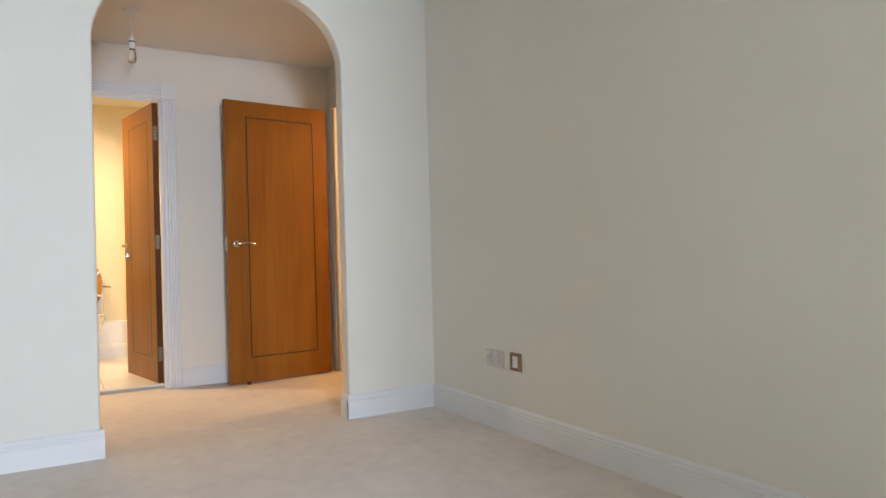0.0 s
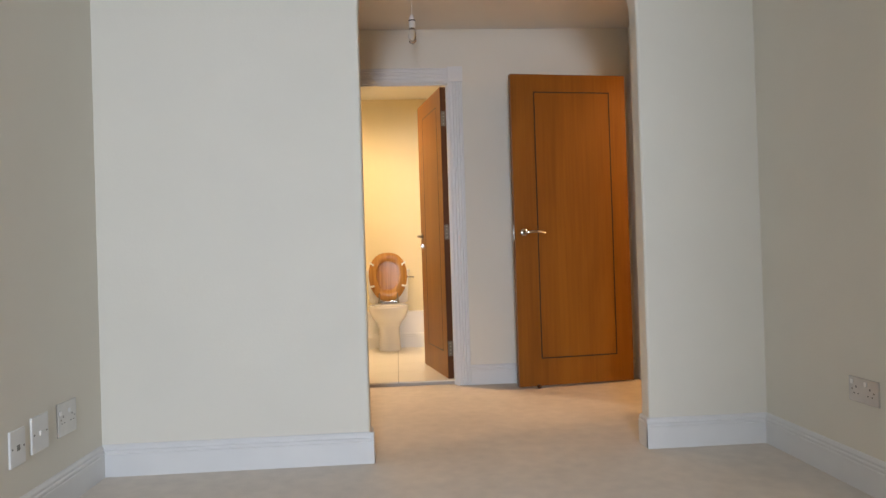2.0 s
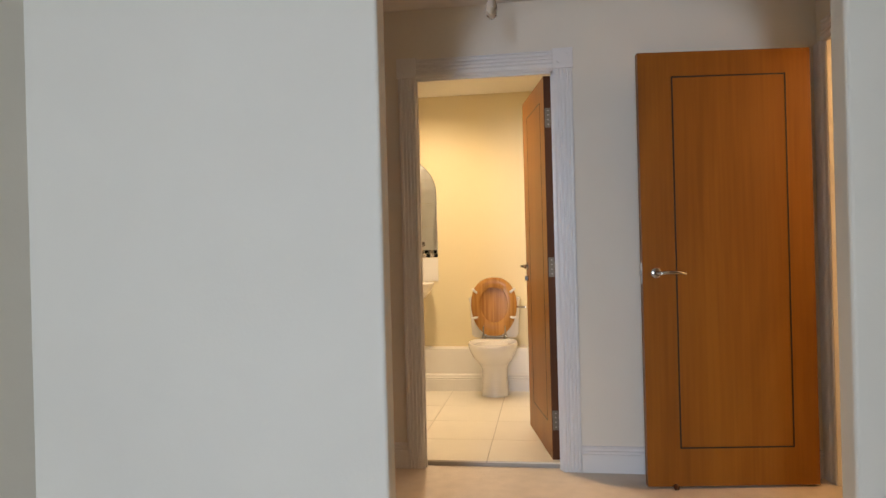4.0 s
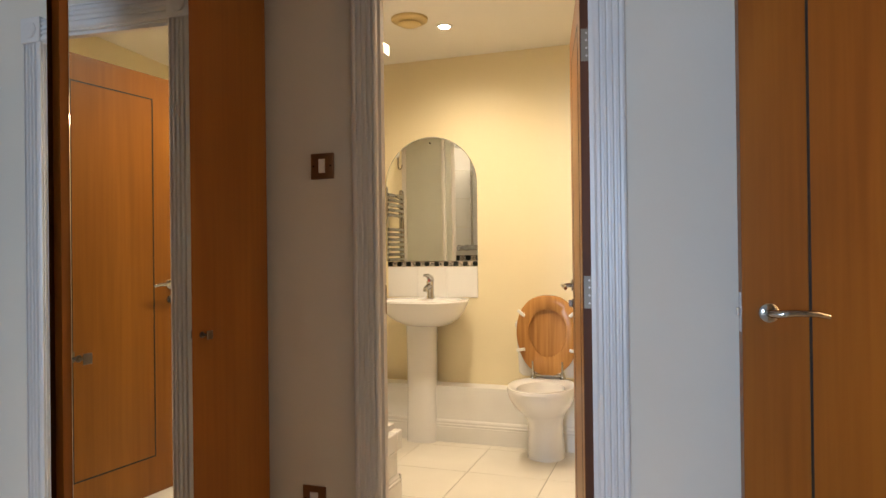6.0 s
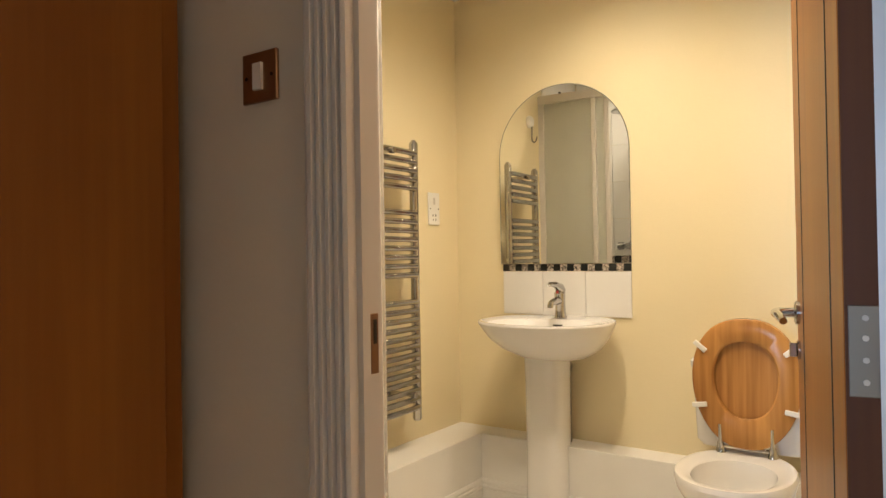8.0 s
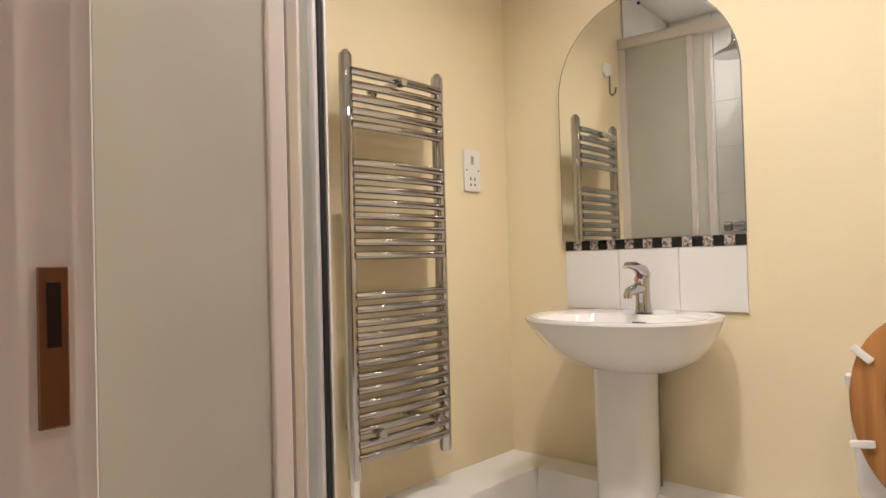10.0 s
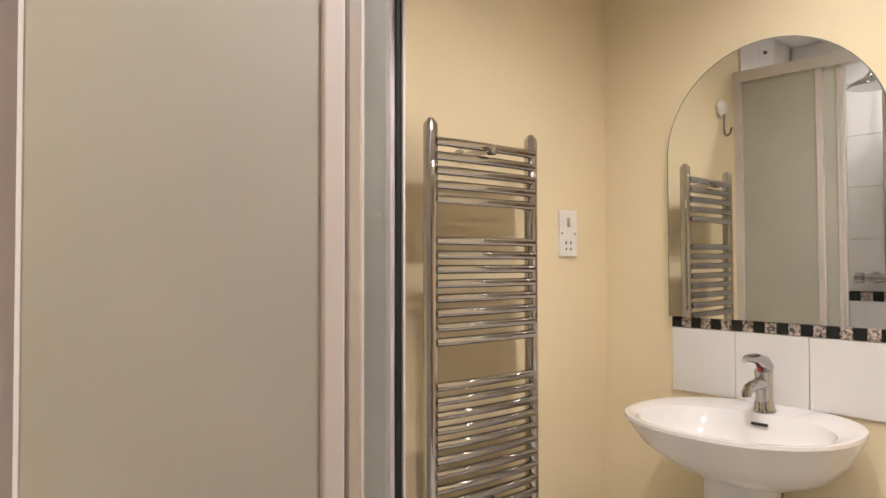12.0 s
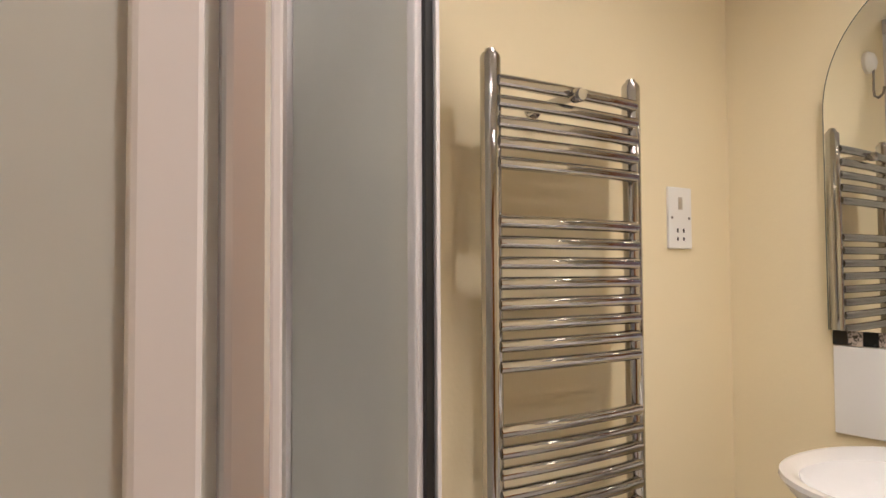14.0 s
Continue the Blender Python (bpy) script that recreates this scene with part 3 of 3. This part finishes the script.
part("basin", cuboid(0.045, tw - 0.055, 0.045, td - 0.055, 0.28, 0.31), M_CERAMIC, tray)
part("plinth_skirting", extrude(SKIRT, (tw - 0.02, 0, BF), (1, 0, 0), (0, 0, 1), (0, td - 0.02, 0)), M_GLOSS, tray)
part("plinth_skirting", extrude(SKIRT, (tw - 0.004, td - 0.02, BF), (0, 1, 0), (0, 0, 1), (-tw + 0.21, 0, 0)), M_GLOSS, tray)

enc = thing("shower_enclosure", pose(0, 0, 0), "corner-entry shower enclosure with frosted glass sliding doors, half open", "shower enclosure")
ZB, ZT = BOXH, 2.14
# wall channels
part("wall_channel", cuboid(SX - 0.02, SX + 0.02, BATH_Y0, BATH_Y0 + 0.03, ZB, ZT), M_PROFILE, enc)
part("wall_channel", cuboid(BATH_XL, BATH_XL + 0.035, SY - 0.02, SY + 0.02, ZB, ZT), M_PROFILE, enc)
for z0, z1 in ((ZT - 0.052, ZT), (ZB, ZB + 0.03)):
    part("track", cuboid(SX - 0.026, SX + 0.026, BATH_Y0, SY - 0.026, z0 + 0.001, z1, 0.003), M_PROFILE, enc)
    part("track", cuboid(BATH_XL, SX + 0.026, SY - 0.026, SY + 0.026, z0 + 0.001, z1, 0.003), M_PROFILE, enc)
# front: fixed pane, its stile, sliding pane with its stile
z0, z1 = ZB + 0.03, ZT - 0.052
part("pane", cuboid(SX + 0.006, SX + 0.012, BATH_Y0 + 0.03, 2.052, z0, z1), M_FROST, enc, "frosted glass pane")
part("stile", cuboid(SX - 0.004, SX + 0.018, 2.050, 2.078, z0, z1, 0.003), M_PROFILE, enc)
part("pane", cuboid(SX - 0.014, SX - 0.009, BATH_Y0 + 0.04, 2.094, z0, z1), M_FROST, enc, "frosted glass pane")
part("stile", cuboid(SX - 0.022, SX + 0.000, 2.090, 2.112, z0, z1, 0.004), M_PROFG, enc, "satin aluminium stile")
part("edge_strip", cuboid(SX - 0.016, SX - 0.006, 2.112, 2.119, z0, z1, 0.002), M_PROFILE, enc)
# side towards the basin
part("pane", cuboid(BATH_XL + 0.035, -0.935, SY + 0.006, SY + 0.012, z0, z1), M_FROST, enc, "frosted glass pane")
part("stile", cuboid(-0.945, -0.918, SY - 0.004, SY + 0.018, z0, z1, 0.003), M_PROFILE, enc)
part("pane", cuboid(BATH_XL + 0.045, -0.865, SY - 0.014, SY - 0.009, z0, z1), M_FROST, enc, "frosted glass pane")
part("stile", cuboid(-0.872, -0.852, SY - 0.022, SY, z0, z1, 0.004), M_PROFILE, enc)
part("seal", cuboid(-0.852, -0.844, SY - 0.014, SY - 0.004, z0, z1, 0.001), M_RUBBER, enc, "black magnetic door seal")
part("edge_strip", cuboid(-0.854, -0.840, SY - 0.003, SY + 0.002, z0, z1, 0.001), M_PROFILE, enc)

# shower fittings on the tiled wall
sv = thing("shower_mixer", pose(-0.84, BATH_Y0 + 0.011, 0), "chrome bar shower mixer with riser and round head", "shower")
part("valve_body", tube([(-0.09, 0.05, 1.2), (-0.07, 0.05, 1.2), (0.07, 0.05, 1.2), (0.09, 0.05, 1.2)], [0.018, 0.022, 0.022, 0.018], 18), M_CHROME, sv, smooth=True)
for s in (-1, 1):
    part("knob", tube([(s * 0.09, 0.05, 1.2), (s * 0.1, 0.05, 1.2), (s * 0.135, 0.05, 1.2)], [0.015, 0.026, 0.024], 16), M_CHROME, sv, smooth=True)
    part("wall_flange", tube([(s * 0.06, 0, 1.2), (s * 0.06, 0.012, 1.2), (s * 0.06, 0.05, 1.2)], [0.03, 0.028, 0.014], 16), M_CHROME, sv, smooth=True)
part("riser", tube([(0, 0.05, 1.21), (0, 0.05, 2.1), (0, 0.07, 2.17), (0, 0.12, 2.2), (0, 0.24, 2.2), (0, 0.27, 2.18), (0, 0.27, 2.12)], 0.010, 12), M_CHROME, sv, smooth=True)
part("shower_head", tube([(0, 0.27, 2.13), (0, 0.27, 2.11), (0, 0.27, 2.085), (0, 0.27, 2.07), (0, 0.27, 2.065)], [0.015, 0.03, 0.085, 0.1, 0.095], 28), M_CHROME, sv, "round chrome shower head", True)

# ---- towel rail ----
RX = -1.185
rail = thing("towel_rail", pose(0, 0, 0), "chrome ladder towel rail on the yellow wall", "towel rail")
for y in (2.733, 3.098):
    post = part("post", tube([(RX, y, 0.482), (RX, y, 0.49), (RX, y, 1.636), (RX, y, 1.644)], [0.015, 0.0190, 0.0190, 0.015], 16), M_CHROME, rail, smooth=True)
    part("end_cap", tube([(RX, y, 1.644), (RX, y, 1.652)], [0.011, 0.009], 12), M_CHROME, post, smooth=True)
BARS = [z - 0.0365 * k for z, n in ((1.594, 5), (1.344, 8), (0.977, 13)) for k in range(n)]
for z in BARS:
    part("bar", tube([(RX + 0.012, 2.738, z), (RX + 0.017, 2.80, z), (RX + 0.019, 2.91, z), (RX + 0.017, 3.02, z), (RX + 0.012, 3.092, z)], 0.0122, 12), M_CHROME, rail, smooth=True)
for y, z in ((2.91, 1.585), (2.80, 0.60), (3.03, 0.60)):
    k = part("bracket", tube([(BATH_XL, y, z), (BATH_XL + 0.006, y, z), (BATH_XL + 0.008, y, z), (RX + 0.03, y, z)], [0.02, 0.02, 0.009, 0.009], 14), M_CHROME, rail, smooth=True)
    part("bracket_knob", tube([(RX + 0.028, y, z), (RX + 0.045, y, z), (RX + 0.05, y, z)], [0.013, 0.014, 0.011], 14), M_CHROME, k, smooth=True)
part("valve_tail", tube([(RX, 2.733, 0.484), (RX, 2.733, 0.43), (RX, 2.733, BOXH)], [0.012, 0.012, 0.008], 12), M_WHITEP, rail)

# shaver socket, hook
plate("shaver_socket", pose(BATH_XL, 3.366, 1.382, 0, 0, 90), 0.085, 0.147, M_WHITEP, "white plastic shaver socket on the yellow wall", [("pin_hole", -0.014, -0.008, -0.035, -0.025, M_BLACK, 0.0006), ("pin_hole", 0.008, 0.014, -0.035, -0.025, M_BLACK, 0.0006), ("pin_hole", -0.014, -0.008, -0.054, -0.046, M_BLACK, 0.0006), ("pin_hole", 0.008, 0.014, -0.054, -0.046, M_BLACK, 0.0006), ("marking", -0.008, 0.008, 0.02, 0.05, M_STEEL, 0.0004)], "socket")
hk = thing("robe_hook", pose(BATH_XL, 2.58, 1.955), "white suction hook with a wire loop", "hook")
part("pad", tube([(0, 0, 0), (0.012, 0, 0), (0.026, 0, 0), (0.032, 0, 0)], [0.036, 0.038, 0.030, 0.016], 20), M_WHITEP, hk, smooth=True)
part("wire", tube([(0.024, 0, -0.02), (0.022, 0, -0.09), (0.026, 0.003, -0.118), (0.040, 0.010, -0.128), (0.056, 0.016, -0.118), (0.062, 0.018, -0.095)], 0.0042, 8), M_DULL, hk, smooth=True)

# ---- basin, splashback and mirror ----
MX0, MX1 = -1.026, -0.423
sp = thing("splashback", pose((MX0 + MX1) / 2, BATH_Y1, 0.897), "white tile splashback with black and marbled mosaic border", "splashback")
hw = (MX1 - MX0) / 2
for i in range(3):
    part("tile", cuboid(-hw + i * hw * 2 / 3 + 0.001, -hw + (i + 1) * hw * 2 / 3 - 0.001, -0.009, 0, 0, 0.192, 0.0015), M_WTILE, sp)
n = 19
for i in range(n):
    part("mosaic", cuboid(-hw + i * 2 * hw / n + 0.0006, -hw + (i + 1) * 2 * hw / n - 0.0006, -0.009, 0, 0.194, 0.2255, 0.001), M_MOSB if i % 2 == 0 else M_MOSM, sp)
mir = thing("mirror", pose((MX0 + MX1) / 2, BATH_Y1 - 0.009, 1.124, 0.25, 0, 2.3), "frameless arched wall mirror over the basin", "mirror")


def arched(w, h0, y0, y1):
    pr = [(-w, 0), (w, 0)] + [(w * math.cos(t), h0 + w * math.sin(t)) for t in (math.pi * k / 48 for k in range(49))]
    return extrude(pr, (0, y0, 0), (1, 0, 0), (0, 0, 1), (0, y1 - y0, 0))


part("edge", arched(hw, 0.482, -0.005, -0.0005), M_MEDGE, mir, "ground glass edge")
part("glass", arched(hw - 0.003, 0.482, -0.0062, -0.0052), M_MIRROR, mir)
part("fixing_screw", tube([(0.0, -0.006, 0.745), (0.0, -0.0095, 0.745)], 0.005, 12), M_BLACK, mir)

BX, BYC, RIM = -0.700, 3.33, 0.898
bas = thing("pedestal_basin", pose(BX, 0, BF), "white ceramic pedestal wash basin with mixer tap", "basin")
yw = BATH_Y1 - 0.010
r0 = RIM - BF
sec = [(0, 3.42, r0 - 0.165, 0.105, 0.10), (0, 3.40, r0 - 0.15, 0.15, 0.14), (0, 3.375, r0 - 0.115, 0.205, 0.185), (0, 3.35, r0 - 0.07, 0.243, 0.22), (0, 3.335, r0 - 0.025, 0.268, 0.24), (0, 3.33, r0 - 0.008, 0.276, 0.248), (0, 3.33, r0, 0.274, 0.246),
       (0, 3.33, r0 + 0.001, 0.262, 0.234), (0, 3.29, r0 - 0.008, 0.232, 0.172), (0, 3.29, r0 - 0.04, 0.222, 0.155), (0, 3.295, r0 - 0.09, 0.17, 0.12), (0, 3.3, r0 - 0.115, 0.09, 0.07), (0, 3.3, r0 - 0.12, 0.02, 0.02)]
part("bowl", loft(sec, 56, 2.25, yw), M_CERAMIC, bas, smooth=True)
part("pedestal", loft([(-0.05, 3.44, 0, 0.096, 0.085), (-0.05, 3.44, 0.012, 0.093, 0.083), (-0.05, 3.44, 0.3, 0.088, 0.078), (-0.05, 3.44, 0.6, 0.088, 0.083), (-0.05, 3.44, r0 - 0.13, 0.091, 0.09)], 40, 2.8, yw), M_CERAMIC, bas, smooth=True)
part("waste_pipe", tube([(0.012, 3.515, BOXH - BF), (0.012, 3.515, 0.62), (0.012, 3.515, 0.66), (0.014, 3.505, r0 - 0.16)], [0.010, 0.010, 0.016, 0.016], 12), M_DULL, bas, "dull supply pipe with a valve", True)
part("overflow", cuboid(-0.022, 0.022, 3.437, 3.443, r0 - 0.036, r0 - 0.028, 0.002), M_BLACK, bas, "black overflow slot")
part("waste", tube([(0, 3.3, r0 - 0.119), (0, 3.3, r0 - 0.113)], [0.024, 0.021], 18), M_CHROME, bas, smooth=True)
tap = thing("mixer_tap", pose(BX - 0.007, 3.487, RIM - 0.003), "chrome single-lever basin mixer tap", "tap")
part("tap_body", tube([(0, 0, 0), (0, 0, 0.006), (0, -0.002, 0.03), (0, -0.004, 0.075), (0, -0.006, 0.105), (0, -0.008, 0.115)], [0.028, 0.025, 0.022, 0.022, 0.024, 0.016], 20), M_CHROME, tap, smooth=True)
part("spout", tube([(0, -0.005, 0.072), (0, -0.05, 0.074), (0, -0.09, 0.066), (0, -0.1, 0.056), (0, -0.1, 0.048)], [0.017, 0.016, 0.014, 0.013, 0.012], 16), M_CHROME, tap, smooth=True)
lv = part("lever", tube([(0, 0.005, 0.112), (0, -0.01, 0.128), (0, -0.05, 0.142), (0, -0.1, 0.146), (0, -0.112, 0.140)], [0.022, 0.021, 0.013, 0.009, 0.006], 16), M_CHROME, tap, smooth=True)
part("temperature_dot", tube([(0.0, -0.027, 0.109), (0.0, -0.0305, 0.109)], 0.005, 10), M_RED, lv, "red hot-water marker")

# ---- toilet ----
TX = 0.035
wc = thing("toilet", pose(TX, 0, BF), "white ceramic toilet with raised pine seat and lid", "toilet")
rz = 0.45 - BF
sec = [(0, 3.32, 0, 0.104, 0.12), (0, 3.32, 0.01, 0.102, 0.118), (0, 3.31, 0.14, 0.094, 0.118), (0, 3.30, 0.21, 0.096, 0.13), (0, 3.27, 0.26, 0.118, 0.165), (0, 3.235, 0.31, 0.156, 0.205), (0, 3.21, rz - 0.05, 0.178, 0.232), (0, 3.205, rz - 0.015, 0.185, 0.24), (0, 3.205, rz, 0.180, 0.235), (0, 3.205, rz + 0.002, 0.165, 0.22),
       (0, 3.18, rz - 0.012, 0.128, 0.165), (0, 3.18, rz - 0.07, 0.118, 0.15), (0, 3.20, rz - 0.16, 0.07, 0.09), (0, 3.22, rz - 0.19, 0.03, 0.04)]
part("pan", loft(sec, 52, 2.15), M_CERAMIC, wc, smooth=True)
part("water", loft([(0, 3.19, rz - 0.1165, 0.088, 0.112), (0, 3.19, rz - 0.115, 0.087, 0.111)], 32), M_CLEAR, wc)
cis = part("cistern", loft([(0, 3.505, rz + 0.0, 0.165, 0.058), (0, 3.505, rz + 0.02, 0.185, 0.062), (0, 3.505, 0.70, 0.198, 0.064), (0, 3.505, 0.705, 0.198, 0.064)], 40, 6), M_CERAMIC, wc, smooth=True)
part("cistern_lid", loft([(0, 3.503, 0.704, 0.203, 0.066), (0, 3.503, 0.728, 0.205, 0.066), (0, 3.503, 0.736, 0.198, 0.06)], 40, 6), M_CERAMIC, wc, smooth=True)
part("flush_arm", tube([(0.165, 3.44, 0.665), (0.165, 3.42, 0.665), (0.172, 3.412, 0.665), (0.245, 3.41, 0.66)], [0.012, 0.011, 0.008, 0.007], 12), M_CHROME, cis, "chrome flush lever", True)


def egg(w, h, z0, n=48):
    """Outline of a raised seat: rounder at the top, narrower at its hinges."""
    out = []
    for k in range(n):
        t = 2 * math.pi * k / n
        c, s = math.cos(t), math.sin(t)
        wide = w * (1.0 - 0.12 * (1 - s) / 2)
        out.append((wide * math.copysign(abs(c) ** 0.86, c), z0 + h * s))
    return out


zc, hh = 0.668, 0.228
lid = extrude(egg(0.188, hh, zc - rz), (0, 3.405, rz), (1, 0, 0), (0, 0.02, 1), (0, 0.015, 0))
part("lid", lid, M_SEAT, wc, "polished pine toilet lid")
bm = bmesh.new()
outer, inner = egg(0.190, hh, zc - rz), egg(0.112, 0.135, zc - rz + 0.012)
o = Vector((0, 3.382, rz))
rings = []
for pts, dy in ((outer, 0.018), (outer, 0.004), ([(a * 0.97, zc - rz + (b - zc + rz) * 0.97) for a, b in outer], 0.0), ([(a * 1.05, zc - rz + 0.012 + (b - zc + rz - 0.012) * 1.05) for a, b in inner], 0.0), (inner, 0.005), (inner, 0.018)):
    rings.append([bm.verts.new(o + Vector((a, dy + 0.02 * b, b))) for a, b in pts])
for q in range(6):
    a, b = rings[q], rings[(q + 1) % 6]
    for k in range(48):
        bm.faces.new((a[k], a[(k + 1) % 48], b[(k + 1) % 48], b[k]))
seat = part("seat", bm, M_SEAT, wc, "polished pine toilet seat ring", True)
for sx, sz, tilt in ((-0.148, zc + 0.125, 40), (0.148, zc + 0.125, -40), (-0.152, zc - 0.085, -8), (0.152, zc - 0.085, 8)):
    b = cuboid(-0.026, 0.026, -0.012, 0.0, -0.009, 0.009, 0.004)
    y = 3.382 + 0.02 * (sz - rz)
    bmesh.ops.transform(b, matrix=Matrix.Translation((sx, y - 0.0, sz)) @ Matrix.Rotation(radians(tilt), 4, "Y"), verts=b.verts)
    part("buffer", b, M_WHITEP, seat, "white rubber buffer")
for s in (-1, 1):
    hg = part("seat_hinge", tube([(s * 0.085, 3.395, rz), (s * 0.085, 3.395, rz + 0.02), (s * 0.085, 3.39, rz + 0.035)], [0.018, 0.014, 0.010], 14), M_CHROME, wc, "chrome seat hinge", True)
    part("hinge_plate", tube([(s * 0.085, 3.388, rz + 0.03), (s * 0.085, 3.386, rz + 0.10)], [0.008, 0.006], 10), M_CHROME, hg, smooth=True)
part("hinge_bar", tube([(-0.085, 3.395, rz + 0.02), (0.085, 3.395, rz + 0.02)], 0.007, 10), M_CHROME, wc, smooth=True)

# ---- bathroom ceiling fittings ----
# the last fitting only houses the added shower fill
for i, (x, y) in enumerate(SPOTS):
    dl = thing("downlight", pose(x, y, BCEIL), "small recessed ceiling downlight, lit; the one over the shower is added", "downlight", "bathroom downlights")
    ring = bmesh.new()
    rr = [(0.045, 0), (0.045, -0.003), (0.038, -0.006), (0.030, -0.003), (0.030, 0)]
    vs = [[ring.verts.new((r * math.cos(2 * math.pi * k / 24), r * math.sin(2 * math.pi * k / 24), z)) for k in range(24)] for r, z in rr]
    for a, b in zip(vs, vs[1:]):
        for k in range(24):
            ring.faces.new((a[k], a[(k + 1) % 24], b[(k + 1) % 24], b[k]))
    part("bezel", ring, M_WHITEP, dl, smooth=True)
    part("lamp_face", tube([(0, 0, -0.0005), (0, 0, -0.0025)], 0.029, 24), M_GLOW, dl, "glowing lamp face")
vent = thing("ceiling_vent", pose(-0.56, 2.82, BCEIL), "round yellowed plastic ceiling extract vent", "vent")
part("flange", tube([(0, 0, 0), (0, 0, -0.012), (0, 0, -0.02), (0, 0, -0.02)], [0.095, 0.094, 0.082, 0.06], 32), M_VENT, vent, smooth=True)
part("disc", tube([(0, 0, -0.02), (0, 0, -0.03), (0, 0, -0.036)], [0.03, 0.058, 0.05], 28), M_VENT, vent, smooth=True)

# ---- tiles last ----
sub = bpy.data.objects["bathroom_subfloor"]
VX, HY = [-1.28, -1.15, -0.73, -0.31, 0.11, 0.53, 0.95], [HALL_Y + 0.045, 2.09, 2.51, 2.93, 3.35, 3.57]
for xa, xb in zip(VX, VX[1:]):
    for ya, yb in zip(HY, HY[1:]):
        part("tile", cuboid(xa + 0.002, xb - 0.002, ya + 0.002, yb - 0.002, BF - 0.01, BF, 0.001), M_TILE, sub)
ws, wl = bpy.data.objects["wall_bath_south_left"], bpy.data.objects["wall_bath_west"]
zr = [BOXH + 0.003 + 0.255 * k for k in range(9)]
zr[-1] = BCEIL - 0.002
for za, zb in zip(zr, zr[1:]):
    for k in range(3):
        a, b = BATH_XL + 0.012 + k * 0.25, min(BATH_XL + 0.012 + (k + 1) * 0.25, SX + 0.03)
        part("tile", cuboid(a + 0.001, b - 0.001, BATH_Y0 + 0.001, BATH_Y0 + 0.010, za + 0.001, zb - 0.001, 0.001), M_WTILE, ws)
        a, b = BATH_Y0 + 0.012 + k * 0.213, BATH_Y0 + 0.012 + (k + 1) * 0.213
        part("tile", cuboid(BATH_XL + 0.001, BATH_XL + 0.010, a + 0.001, b - 0.001, za + 0.001, zb - 0.001, 0.001), M_WTILE, wl)
for k in range(15):
    a = BATH_XL + 0.015 + k * 0.05
    part("mosaic", cuboid(a, a + 0.048, BATH_Y0 + 0.010, BATH_Y0 + 0.014, 1.085, 1.133, 0.001), M_MOSB if k % 2 else M_MOSM, ws)
